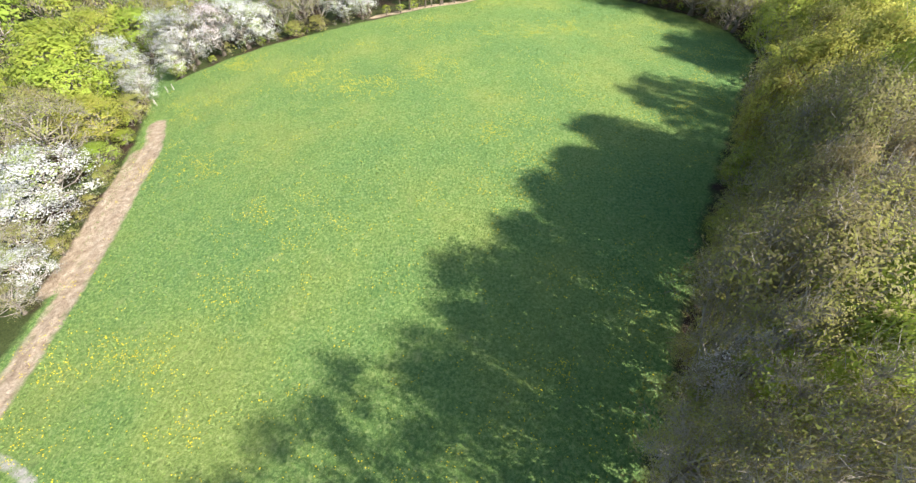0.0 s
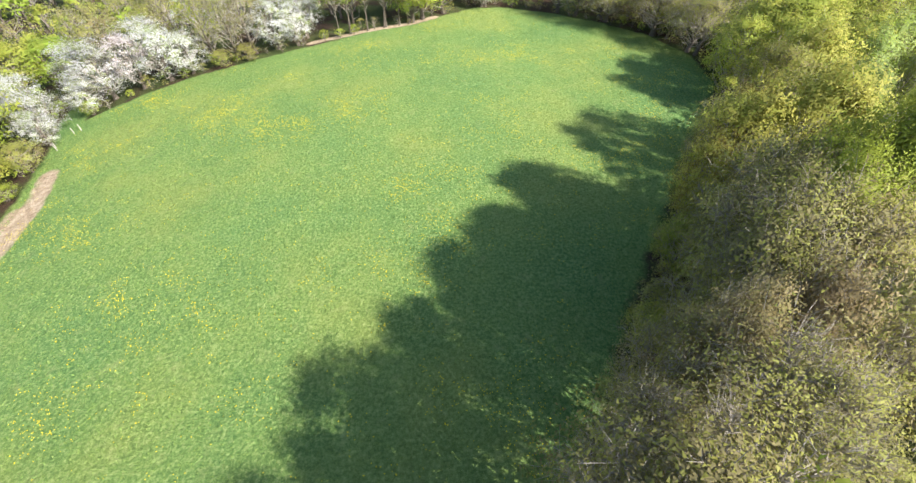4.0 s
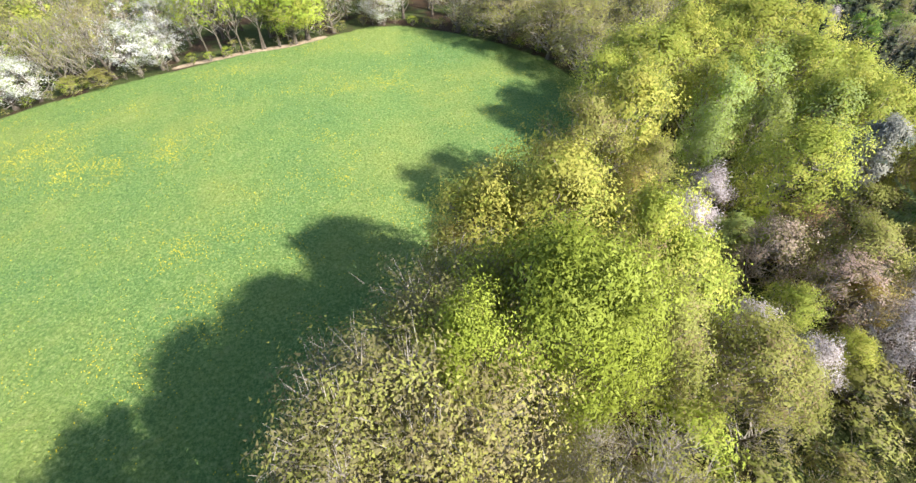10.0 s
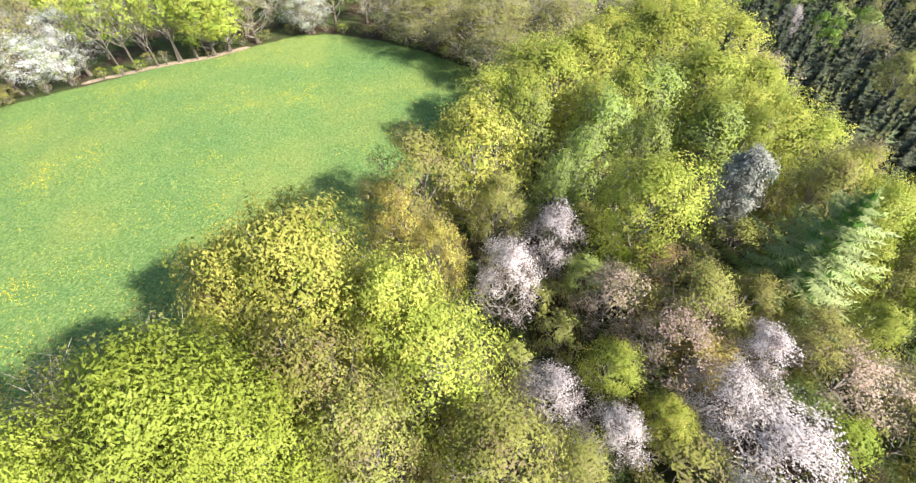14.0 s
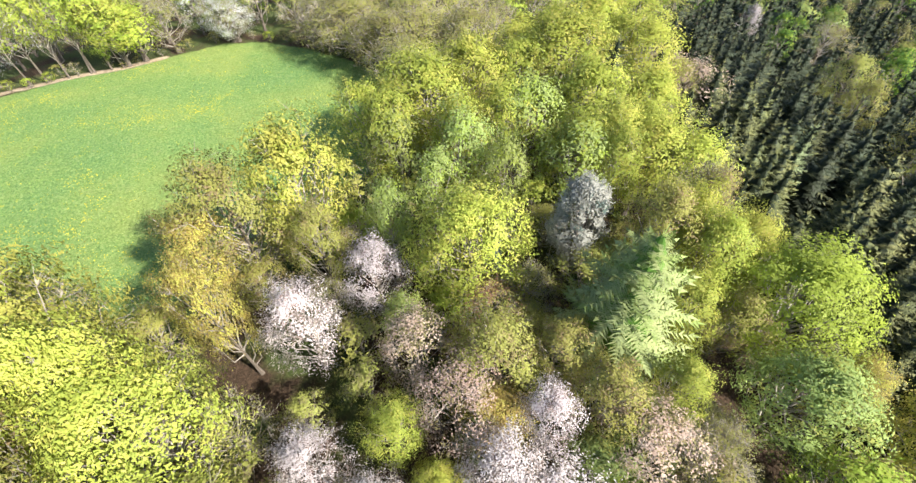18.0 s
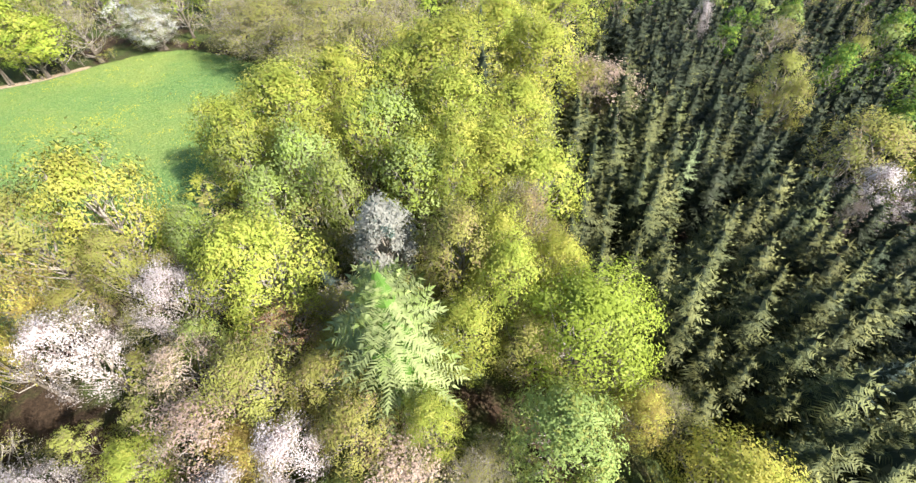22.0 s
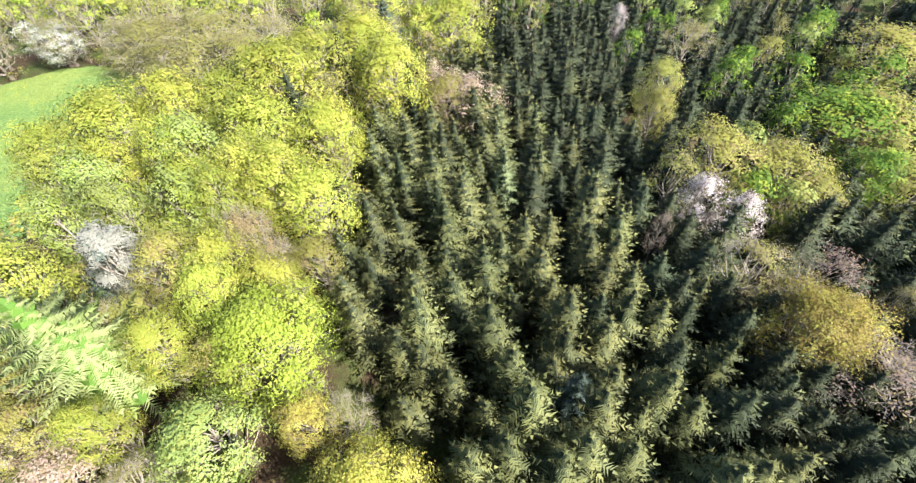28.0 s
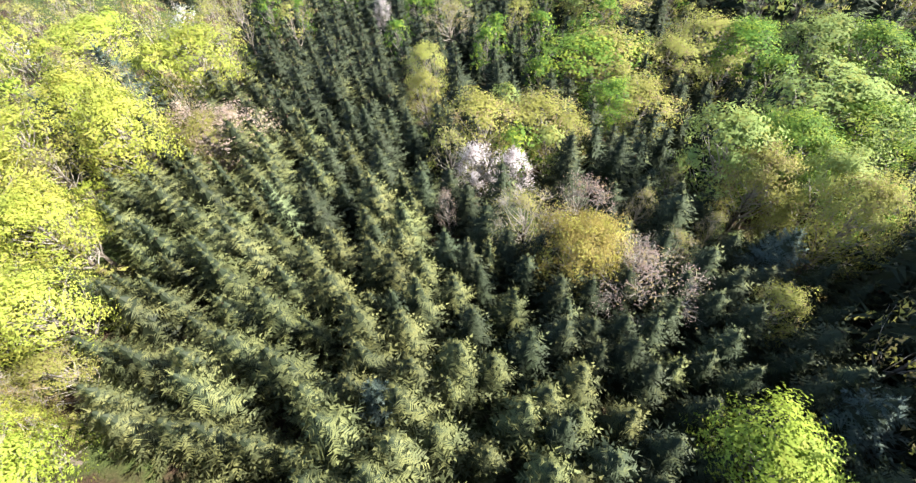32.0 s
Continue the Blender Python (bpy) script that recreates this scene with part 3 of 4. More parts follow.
ABOUT = {
    "fresh": ("broadleaf_tree", "broadleaf tree in fresh green spring leaf at the wood's edge", "tree"),
    "beech": ("beech_tree", "tall beech with bright green new leaves in the wood", "tree"),
    "lime": ("broadleaf_tree", "broadleaf tree with sunlit yellow-green spring leaves in mixed wood", "tree"),
    "gold": ("oak_tree", "spreading oak with golden yellow young leaves beside the meadow", "tree"),
    "olive": ("broadleaf_tree", "broadleaf tree thinly clad in olive green young leaves", "tree"),
    "oak": ("oak_tree", "brown budding oak with grey twigs showing through", "tree"),
    "maple": ("maple_tree", "full-crowned maple in yellow-green leaf beside the spruces", "tree"),
    "alder": ("alder_tree", "round-crowned alder, green leaf darkened in place of side shade, among dark spruces", "tree"),
    "russet": ("broadleaf_tree", "low russet brown budding tree among green ones", "tree"),
    "tall": ("broadleaf_tree", "tall straight nearly leafless tree with a high crown", "tree"),
    "rust": ("oak_tree", "oak densely clad in rust brown and orange young leaves", "tree"),
    "bare": ("broadleaf_tree", "nearly leafless tree with fine grey-brown twigs", "tree"),
    "birch": ("birch_tree", "pale-stemmed birch with buff catkins and few leaves", "tree"),
    "weeping": ("birch_tree", "birch with soft green hanging foliage and pale stem", "tree"),
    "willow": ("willow_tree", "willow with soft grey-green spring foliage", "tree"),
    "thin": ("broadleaf_tree", "slender straight tree with sparse fresh leaves on a bare stem", "tree"),
    "hawthorn": ("blackthorn_tree", "bushy tree covered in white blossom at the meadow's edge", "tree"),
    "cherry": ("cherry_tree", "wild cherry in pale pink-white blossom among green trees", "tree"),
    "blush": ("cherry_tree", "fading cherry with blush brown blossom and bare twigs", "tree"),
    "mauve": ("broadleaf_tree", "leafless mauve-grey tree with dense fine twigs beside spruces", "tree"),
    "shrub": ("shrub", "low olive brown shrub between the trees", "shrub"),
    "pine": ("pine_tree", "slender grey-needled pine standing above the broadleaf trees", "tree"),
    "spruce": ("spruce_tree", "dark green spruce in a dense plantation, upper tips tinted lighter as sunlight", "tree"),
    "darkspruce": ("spruce_tree", "spruce with needles darkened in place of shade, in the plantation", "tree"),
    "fir": ("spruce_tree", "dark green conifer standing alone among broadleaf trees", "tree"),
    "mint": ("spruce_tree", "pale mint green spruce among darker ones", "tree"),
    "spruceblue": ("spruce_tree", "blue-grey spruce with broad boughs", "tree"),
    "larch": ("larch_tree", "larch with pale green feathery drooping boughs", "tree"),
}
dice = random.Random(5)
STANDING = []


def plant(kind, x, y, H, R, group="", plain=False):
    """One tree with its parts, standing on the ground."""
    form = "_low" if plain and y > 50 else "_far" if y > 46 or plain or x < -20 else ""
    forms = PROTO.get(kind + form, PROTO[kind])
    parts, H0, R0 = forms[dice.randrange(len(forms))]
    name, label, category = ABOUT[kind]
    STANDING.append((x, y))
    deep = float(hollow(x))
    R *= (1 + deep / H) ** (0.8 if "spruce" in kind else 0.2)
    H += deep
    root = tagged(new(name), label, category, group)
    root.empty_display_size = 0.5
    z = float(height(x, y)) - 0.25
    root.matrix_basis = Matrix.LocRotScale((x, y, z), Euler((dice.uniform(-0.03, 0.03), dice.uniform(-0.03, 0.03), dice.uniform(0, 6.28))), (R / R0, R / R0, H / H0))
    for part_name, me, *_ in parts:
        ob = new(part_name, me)
        ob.parent = root
    return root


def stand(name, label, category, trees):
    """Trees too many and too far to tell apart, as one object."""
    V, W, F, S, I, mats, n = [], [], [], [], [], [], 0
    for kind, x, y, H, R in trees:
        forms = PROTO.get(kind + "_low", PROTO[kind])
        parts, H0, R0 = forms[dice.randrange(len(forms))]
        a = dice.uniform(0, 6.28)
        deep = float(hollow(x))
        R *= (1 + deep / H) ** (0.8 if "spruce" in kind else 0.2)
        H += deep
        for _, _, v, f, m, names, w in parts:
            c, s = math.cos(a), math.sin(a)
            p = np.stack([(v[:, 0] * c - v[:, 1] * s) * R / R0 + x, (v[:, 0] * s + v[:, 1] * c) * R / R0 + y, v[:, 2] * H / H0 + float(height(x, y)) - 0.25], 1)
            slots = []
            for k in names:
                if k not in mats:
                    mats.append(k)
                slots.append(mats.index(k))
            V.append(p)
            W.append(np.stack([w[:, 0] * c - w[:, 1] * s, w[:, 0] * s + w[:, 1] * c, w[:, 2]], 1))
            F.append(f[0] + n)
            S.append(f[1])
            I.append(np.array(slots)[m])
            n += len(p)
    me = mesh_of(name, np.concatenate(V), (np.concatenate(F), np.concatenate(S)), [M[k] for k in mats], np.concatenate(I), normals=np.concatenate(W))
    return tagged(new(name, me), label, category, kind="stuff")


# ---- trees: single ones ----
plant("hawthorn", -48.6, 63.8, 5.6, 2.7)
plant("hawthorn", -51.4, 66.8, 8.0, 4.0)
plant("hawthorn", -54.8, 69.6, 10.0, 4.4)
plant("fresh", -57.0, 62.0, 13.5, 7.0)
plant("fresh", -53.2, 56.4, 11.0, 5.8)
plant("fresh", -63.5, 69.5, 13.5, 6.5)
plant("fresh", -60.5, 87.5, 10.0, 5.0)
plant("lime", -66.5, 84.0, 11.0, 5.2)
plant("fresh", -69.0, 77.0, 12.0, 5.0)
plant("lime", -47.2, 50.4, 7.0, 4.4)
plant("fresh", -49.6, 53.4, 7.5, 3.4)
plant("olive", -45.4, 55.8, 4.6, 2.6)
plant("fresh", -42.9, 43.0, 4.2, 2.3)
plant("bare", -47.8, 44.2, 10.5, 5.4)
plant("oak", -51.0, 48.6, 10.5, 4.3)
plant("bare", -52.5, 42.0, 11.0, 4.6)
plant("hawthorn", -44.8, 37.0, 7.6, 5.2)
plant("hawthorn", -48.5, 33.0, 7.5, 4.4)
plant("hawthorn", -42.2, 30.0, 6.8, 4.4)
plant("bare", -39.6, 26.6, 5.2, 3.0)
plant("hawthorn", -37.9, 23.6, 4.6, 2.7)
plant("bare", -36.8, 20.2, 3.8, 2.4)
plant("bare", -41.0, 22.6, 6.0, 3.2)
plant("hawthorn", -47.4, 73.2, 5.8, 3.1)
plant("hawthorn", -45.4, 76.8, 9.8, 4.8)
plant("hawthorn", -49.8, 79.6, 10.0, 4.6)
plant("cherry", -41.0, 78.6, 9.4, 4.2)
plant("hawthorn", -36.6, 80.0, 9.0, 4.8)
plant("hawthorn", -33.4, 81.4, 7.2, 3.6)
plant("hawthorn", -40.8, 84.6, 10.0, 4.4)
plant("bare", -29.8, 84.4, 11.5, 4.2)
plant("bare", -26.4, 84.6, 11.0, 3.8)
plant("bare", -23.4, 86.0, 11.5, 4.0)
plant("shrub", -28.0, 82.4, 3.0, 2.4)
plant("shrub", -24.2, 83.6, 3.0, 2.5)
plant("hawthorn", -19.6, 87.0, 8.4, 4.2)
plant("hawthorn", -16.0, 87.6, 7.6, 3.6)
plant("hawthorn", -15.0, 91.0, 10.5, 3.6)
plant("thin", -8.7, 89.8, 13.0, 3.1)
plant("thin", -3.8, 91.8, 13.0, 3.1)
plant("thin", -0.8, 92.9, 13.0, 3.1)
plant("thin", 2.1, 93.9, 13.0, 3.0)
plant("fresh", 4.3, 95.0, 9.0, 4.0)
plant("thin", -6.9, 90.9, 13.0, 4.5)
plant("thin", -0.4, 93.2, 13.0, 3.8)
plant("thin", 3.8, 94.5, 14.0, 3.6)
plant("gold", 4.5, 95.0, 11.0, 4.0)
plant("fresh", 6.4, 96.9, 9.0, 5.5)
plant("thin", 4.2, 95.3, 12.0, 6.2)
plant("bare", 10.6, 100.3, 9.0, 4.5)
plant("hawthorn", 19.5, 105.4, 8.0, 4.1)
plant("bare", 18.8, 105.6, 9.0, 5.1)
plant("hawthorn", 18.5, 105.2, 8.0, 4.1)
plant("bare", 34.2, 101.6, 9.0, 5.6)
plant("bare", 37.4, 99.5, 10.0, 5.3)
plant("oak", 42.5, 95.5, 10.0, 5.7)
plant("oak", 49.2, 87.9, 10.0, 6.3)
plant("oak", 54.2, 88.0, 10.0, 6.5)
plant("oak", 61.5, 85.2, 11.0, 6.3)
plant("bare", 75.0, 91.5, 10.0, 5.0)
plant("oak", 42.0, 97.2, 10.0, 7.7)
plant("oak", 52.5, 98.0, 10.0, 8.0)
plant("bare", 62.6, 96.2, 10.0, 4.9)
plant("oak", 52.1, 79.7, 9.0, 4.7)
plant("bare", 52.9, 78.3, 9.0, 4.1)
plant("bare", 21.2, 15.3, 15.5, 4.0)
plant("oak", 28.9, 25.3, 15.5, 3.8)
plant("oak", 30.8, 27.2, 15.5, 4.8)
plant("bare", 25.9, 20.6, 15.5, 3.5)
plant("oak", 16.5, 10.9, 16.0, 4.4)
plant("bare", 13.9, 8.2, 14.5, 2.4)
plant("bare", 22.4, 14.1, 16.0, 3.3)
plant("fresh", 19.8, 9.2, 15.5, 3.6)
plant("fresh", 16.6, 7.2, 14.5, 3.0)
plant("cherry", 14.6, 8.6, 11.5, 2.0)
plant("bare", 10.8, 4.1, 11.5, 2.6)
plant("bare", 14.1, 4.6, 13.5, 3.3)
plant("bare", 11.4, 3.9, 12.5, 2.5)
plant("bare", 15.1, 3.8, 14.5, 2.4)
plant("oak", 29.4, 26.6, 15.5, 3.5)
plant("fresh", 33.6, 29.2, 6.0, 3.4)
plant("oak", 20.4, 17.3, 13.5, 2.5)
plant("birch", 21.1, 16.9, 15.5, 2.4)
plant("birch", 25.5, 17.8, 16.0, 2.8)
plant("bare", 17.6, 14.0, 13.5, 2.5)
plant("bare", 22.0, 13.1, 14.5, 3.6)
plant("bare", 16.4, 12.2, 11.5, 2.2)
plant("oak", 30.3, 22.8, 16.0, 4.5)
plant("bare", 25.3, 20.9, 15.5, 2.9)
plant("oak", 28.4, 18.2, 16.0, 3.4)
plant("birch", 22.2, 17.9, 15.5, 1.9)
plant("birch", 24.7, 17.4, 15.5, 1.9)
plant("bare", 36.2, 19.2, 14.5, 3.7)
plant("oak", 32.6, 37.8, 13.5, 2.5)
plant("oak", 26.2, 22.2, 17.0, 4.2)
plant("oak", 28.1, 20.9, 16.0, 3.5)
plant("oak", 24.6, 20.4, 15.5, 2.6)
plant("bare", 33.2, 19.5, 14.5, 2.1)
plant("beech", 33.4, 25.4, 19.0, 3.8)
plant("beech", 35.4, 25.1, 18.0, 3.1)
plant("beech", 29.7, 24.6, 17.0, 2.6)
plant("gold", 35.6, 33.8, 17.0, 4.1)
plant("gold", 31.8, 33.9, 15.0, 3.6)
plant("rust", 29.8, 33.5, 12.0, 2.1)
plant("lime", 39.7, 31.5, 16.0, 2.6)
plant("lime", 41.6, 30.2, 14.0, 3.6)
plant("olive", 36.9, 28.0, 16.0, 3.0)
plant("olive", 44.6, 25.6, 12.0, 3.4)
plant("olive", 39.0, 26.0, 15.0, 2.6)
plant("rust", 42.3, 37.3, 13.0, 1.8)
plant("olive", 41.2, 45.1, 14.0, 3.7)
plant("rust", 38.9, 43.5, 11.0, 2.8)
plant("gold", 45.8, 47.7, 15.0, 3.9)
plant("olive", 47.0, 44.1, 11.0, 2.2)
plant("weeping", 52.0, 45.8, 12.0, 2.1)
plant("weeping", 58.5, 54.4, 13.0, 3.2)
plant("weeping", 55.7, 51.0, 11.0, 2.7)
plant("lime", 58.2, 42.3, 13.0, 3.9)
plant("lime", 55.0, 63.7, 13.0, 5.1)
plant("lime", 51.6, 58.6, 12.0, 3.1)
plant("lime", 60.0, 68.2, 13.0, 4.1)
plant("lime", 71.7, 71.6, 14.0, 6.4)
plant("weeping", 65.2, 60.2, 13.0, 4.1)
plant("lime", 71.7, 61.7, 13.0, 4.5)
plant("lime", 84.0, 78.5, 13.0, 5.1)
plant("fir", 86.4, 78.2, 11.0, 2.1)
plant("lime", 78.8, 62.3, 12.0, 4.1)
plant("weeping", 68.3, 52.0, 12.0, 3.8)
plant("lime", 75.4, 53.9, 12.0, 3.9)
plant("lime", 78.9, 52.6, 11.0, 4.0)
plant("cherry", 46.9, 37.6, 10.6, 2.6)
plant("cherry", 51.3, 41.6, 9.6, 2.6)
plant("willow", 53.5, 39.0, 6.5, 1.8)
plant("bare", 62.7, 41.5, 6.0, 2.7)
plant("blush", 54.2, 35.9, 9.0, 2.6)
plant("blush", 56.8, 32.3, 9.0, 2.9)
plant("rust", 59.0, 31.9, 7.0, 2.2)
plant("cherry", 48.5, 29.6, 8.0, 2.2)
plant("cherry", 51.9, 27.5, 7.0, 2.1)
plant("lime", 52.9, 31.2, 7.0, 1.8)
plant("lime", 55.5, 28.1, 6.0, 1.6)
plant("cherry", 58.8, 29.0, 8.0, 2.6)
plant("cherry", 61.8, 31.2, 9.0, 2.0)
plant("cherry", 61.2, 26.0, 7.0, 3.8)
plant("blush", 67.5, 29.8, 7.0, 3.2)
plant("bare", 71.5, 29.2, 6.0, 2.4)
plant("shrub", 50.9, 34.9, 5.0, 1.9)
plant("shrub", 47.3, 33.2, 5.0, 1.6)
plant("willow", 64.8, 29.3, 5.0, 2.4)
plant("shrub", 56.5, 26.3, 5.0, 2.9)
plant("olive", 48.9, 25.5, 8.0, 2.1)
plant("fresh", 56.8, 40.2, 6.0, 2.0)
plant("shrub", 60.0, 42.4, 4.0, 2.2)
plant("spruceblue", 60.5, 45.5, 6.0, 1.3)
plant("shrub", 61.5, 42.7, 4.0, 2.3)
plant("olive", 59.2, 34.9, 10.0, 2.9)
plant("russet", 59.2, 39.2, 8.0, 2.9)
plant("olive", 63.1, 35.0, 9.0, 2.3)
plant("olive", 65.2, 32.1, 9.0, 2.4)
plant("lime", 69.4, 32.2, 9.0, 1.7)
plant("olive", 71.6, 42.8, 13.0, 2.9)
plant("birch", 76.7, 45.5, 13.0, 2.1)
plant("lime", 74.5, 41.0, 12.0, 2.5)
plant("lime", 78.2, 41.8, 11.0, 2.3)
plant("lime", 71.5, 37.4, 10.0, 2.4)
plant("maple", 78.9, 37.3, 12.2, 4.2)
plant("olive", 75.6, 36.6, 9.0, 2.3)
plant("willow", 76.7, 31.5, 10.0, 3.2)
plant("bare", 83.8, 33.5, 7.0, 1.8)
plant("gold", 86.2, 28.6, 8.6, 3.3)
plant("bare", 72.7, 31.0, 4.0, 2.0)
plant("lime", 48.6, 62.3, 11.0, 3.7)
plant("gold", 53.7, 67.0, 12.0, 4.8)
plant("gold", 59.8, 69.2, 12.0, 3.4)
plant("weeping", 52.2, 57.1, 11.0, 3.2)
plant("lime", 58.2, 57.3, 12.0, 3.0)
plant("lime", 62.9, 60.0, 12.0, 3.1)
plant("lime", 65.6, 70.0, 12.0, 3.8)
plant("lime", 69.8, 74.4, 13.0, 3.7)
plant("lime", 72.2, 63.0, 12.0, 3.7)
plant("lime", 68.2, 53.5, 12.0, 3.0)
plant("lime", 71.5, 51.8, 12.0, 2.4)
plant("weeping", 61.9, 51.6, 12.0, 2.4)
plant("lime", 75.1, 55.7, 12.0, 2.7)
plant("fir", 75.2, 66.0, 14.4, 3.2)
plant("lime", 79.1, 64.2, 12.0, 2.6)
plant("lime", 83.4, 83.9, 12.0, 3.6)
plant("blush", 91.6, 82.3, 8.0, 4.6)
plant("blush", 89.6, 84.7, 8.0, 3.3)
plant("bare", 66.2, 91.9, 10.0, 3.9)
plant("lime", 79.8, 87.2, 12.0, 4.2)
plant("lime", 66.9, 78.4, 11.0, 4.6)
plant("lime", 72.8, 82.2, 12.0, 5.2)
plant("lime", 79.9, 88.3, 13.0, 4.7)
plant("gold", 72.6, 55.1, 12.0, 3.3)
plant("bare", 75.8, 45.5, 13.0, 2.6)
plant("lime", 74.2, 43.2, 12.0, 2.5)
plant("rust", 81.5, 32.5, 8.0, 1.9)
plant("cherry", 122.7, 60.1, 9.0, 3.0)
plant("cherry", 126.9, 58.6, 8.0, 3.1)
plant("mauve", 115.9, 55.6, 7.0, 1.3)
plant("olive", 127.5, 68.5, 11.0, 5.7)
plant("olive", 136.6, 66.6, 10.0, 7.0)
plant("olive", 139.1, 62.7, 9.0, 4.2)
plant("bare", 123.3, 49.1, 9.0, 4.1)
plant("rust", 125.2, 42.5, 9.0, 4.3)
plant("rust", 127.9, 42.0, 9.0, 3.4)
plant("mauve", 131.9, 48.9, 9.0, 3.9)
plant("mauve", 130.7, 37.0, 7.0, 5.9)
plant("olive", 128.0, 89.9, 11.0, 3.9)
plant("olive", 123.9, 80.9, 10.0, 3.0)
plant("blush", 94.3, 81.7, 8.0, 5.9)
plant("olive", 91.7, 81.1, 8.0, 3.7)
plant("mint", 98.2, 61.6, 10.0, 2.0)
plant("alder", 160.3, 82.1, 11.0, 10.9)
plant("alder", 152.5, 67.6, 10.0, 4.4)
plant("olive", 157.5, 65.6, 10.0, 6.8)
plant("fir", 135.0, 56.3, 11.0, 3.3)
plant("fir", 137.8, 80.1, 11.0, 2.7)
plant("bare", 144.9, 115.1, 10.0, 6.8)
plant("olive", 184.1, 107.2, 11.0, 10.3)
plant("willow", 177.7, 46.7, 13.0, 9.5)
plant("willow", 153.5, 46.4, 15.0, 6.2)
plant("alder", 161.5, 43.4, 14.5, 5.9)
plant("olive", 152.5, 40.2, 13.5, 4.6)
plant("willow", 158.5, 35.5, 14.0, 5.0)
plant("alder", 176.0, 41.8, 12.0, 6.9)
plant("olive", 154.0, 30.5, 15.0, 4.6)
plant("fresh", 125.4, 17.7, 9.0, 4.5)
plant("fir", 172.7, 43.0, 10.0, 4.0)
plant("spruceblue", 135.8, 16.9, 9.0, 3.7)
plant("spruceblue", 146.5, 32.0, 10.0, 3.4)
plant("alder", 186.2, 69.8, 11.0, 7.1)
plant("olive", 163.4, 82.0, 11.0, 9.7)
plant("olive", 173.5, 75.0, 10.0, 6.7)
plant("olive", 183.6, 75.4, 11.0, 7.8)
plant("willow", 198.6, 62.7, 11.0, 7.5)
plant("alder", 199.9, 55.4, 11.0, 7.4)
plant("cherry", 132.8, 126.9, 9.0, 2.5)
plant("fir", 134.7, 56.5, 10.0, 3.3)
plant("fir", 142.9, 55.0, 10.0, 3.5)
plant("spruceblue", 81.7, 100.3, 12.0, 4.7)
plant("spruceblue", 76.4, 84.9, 12.0, 3.5)
plant("lime", 92.5, 104.5, 12.0, 7.2)
plant("lime", 77.8, 114.2, 11.0, 8.1)
plant("larch", 67.0, 36.6, 15.0, 4.7)
plant("spruceblue", 100.4, 35.2, 8.6, 1.9)
plant("pine", 66.2, 44.6, 13.2, 2.0)
plant("tall", 14.5, 4.5, 16.0, 3.2)
plant("tall", 11.0, 0.5, 17.0, 3.2)
plant("tall", 7.5, -3.5, 17.0, 3.0)
plant("tall", 4.0, -8.0, 17.0, 3.2)
plant("tall", 1.0, -13.0, 17.0, 3.2)
plant("tall", 12.5, -6.0, 16.0, 3.2)
plant("tall", 17.5, -1.0, 16.0, 3.2)
plant("tall", 9.3, -1.6, 16.5, 2.8)
plant("tall", 14.2, -2.6, 15.5, 3.0)
plant("tall", 5.4, -6.2, 16.0, 2.7)
plant("tall", 9.8, -9.0, 16.5, 3.1)
plant("tall", 12.9, 2.6, 15.0, 2.6)

# ---- spruce plantation ----
SPRUCES = [(81, 80), (81.5, 66), (79.5, 55), (81, 44), (83.5, 36), (87, 30), (94, 7), (133, 7), (132, 35), (124, 43), (122, 55), (118, 62), (121, 84), (125, 104), (127, 135), (103, 114)]
far = []
for i in range(44):
    for j in range(20):
        y, x = 7 + i * 3.3 + dice.uniform(-1.4, 1.4), 79 + j * 3.5 + 1.75 * (i % 2) + dice.uniform(-1.7, 1.7)
        if to_edge(np.array(x), np.array(y), SPRUCES) < 0 or dice.random() < 0.03:
            continue
        if min(math.hypot(x - a, y - b) for a, b in STANDING) < 2.1:
            continue
        H = dice.choice([dice.uniform(5.2, 7.4), dice.uniform(6.8, 9.4), dice.uniform(7.2, 8.8)]) if x < 116 else dice.uniform(5.5, 8.0)
        R = H * dice.uniform(0.24, 0.33) + (0.2 if y > 60 else 0)
        # darkened copies grow likelier east and north, where shade is painted
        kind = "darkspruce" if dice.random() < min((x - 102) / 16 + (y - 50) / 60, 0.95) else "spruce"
        if y < 80:
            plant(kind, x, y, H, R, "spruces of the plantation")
        else:
            STANDING.append((x, y))
            far.append((kind, x, y, H, R))
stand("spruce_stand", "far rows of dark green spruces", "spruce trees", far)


# ---- woods all round ----
def scatter(x0, x1, y0, y1, step, apart, mix, accept):
    """Trees of a mix of kinds on a loose grid, clear of those that stand already."""
    made = []
    for i in range(int((y1 - y0) / step)):
        for j in range(int((x1 - x0) / step)):
            x, y = x0 + (j + 0.5 * (i % 2) + dice.uniform(-0.35, 0.35)) * step, y0 + (i + dice.uniform(-0.35, 0.35)) * step
            if not accept(x, y) or min((x - a) ** 2 + (y - b) ** 2 for a, b in STANDING) < apart ** 2:
                continue
            kind, lo, hi, slim = dice.choices([m[1:] for m in mix], [m[0] for m in mix])[0]
            H = dice.uniform(lo, hi)
            STANDING.append((x, y))
            made.append((kind, x, y, H, H * slim * dice.uniform(0.85, 1.15)))
    return made


def off_meadow(x, y, gap):
    return float(to_edge(np.array(x), np.array(y), MEADOW)) < -gap


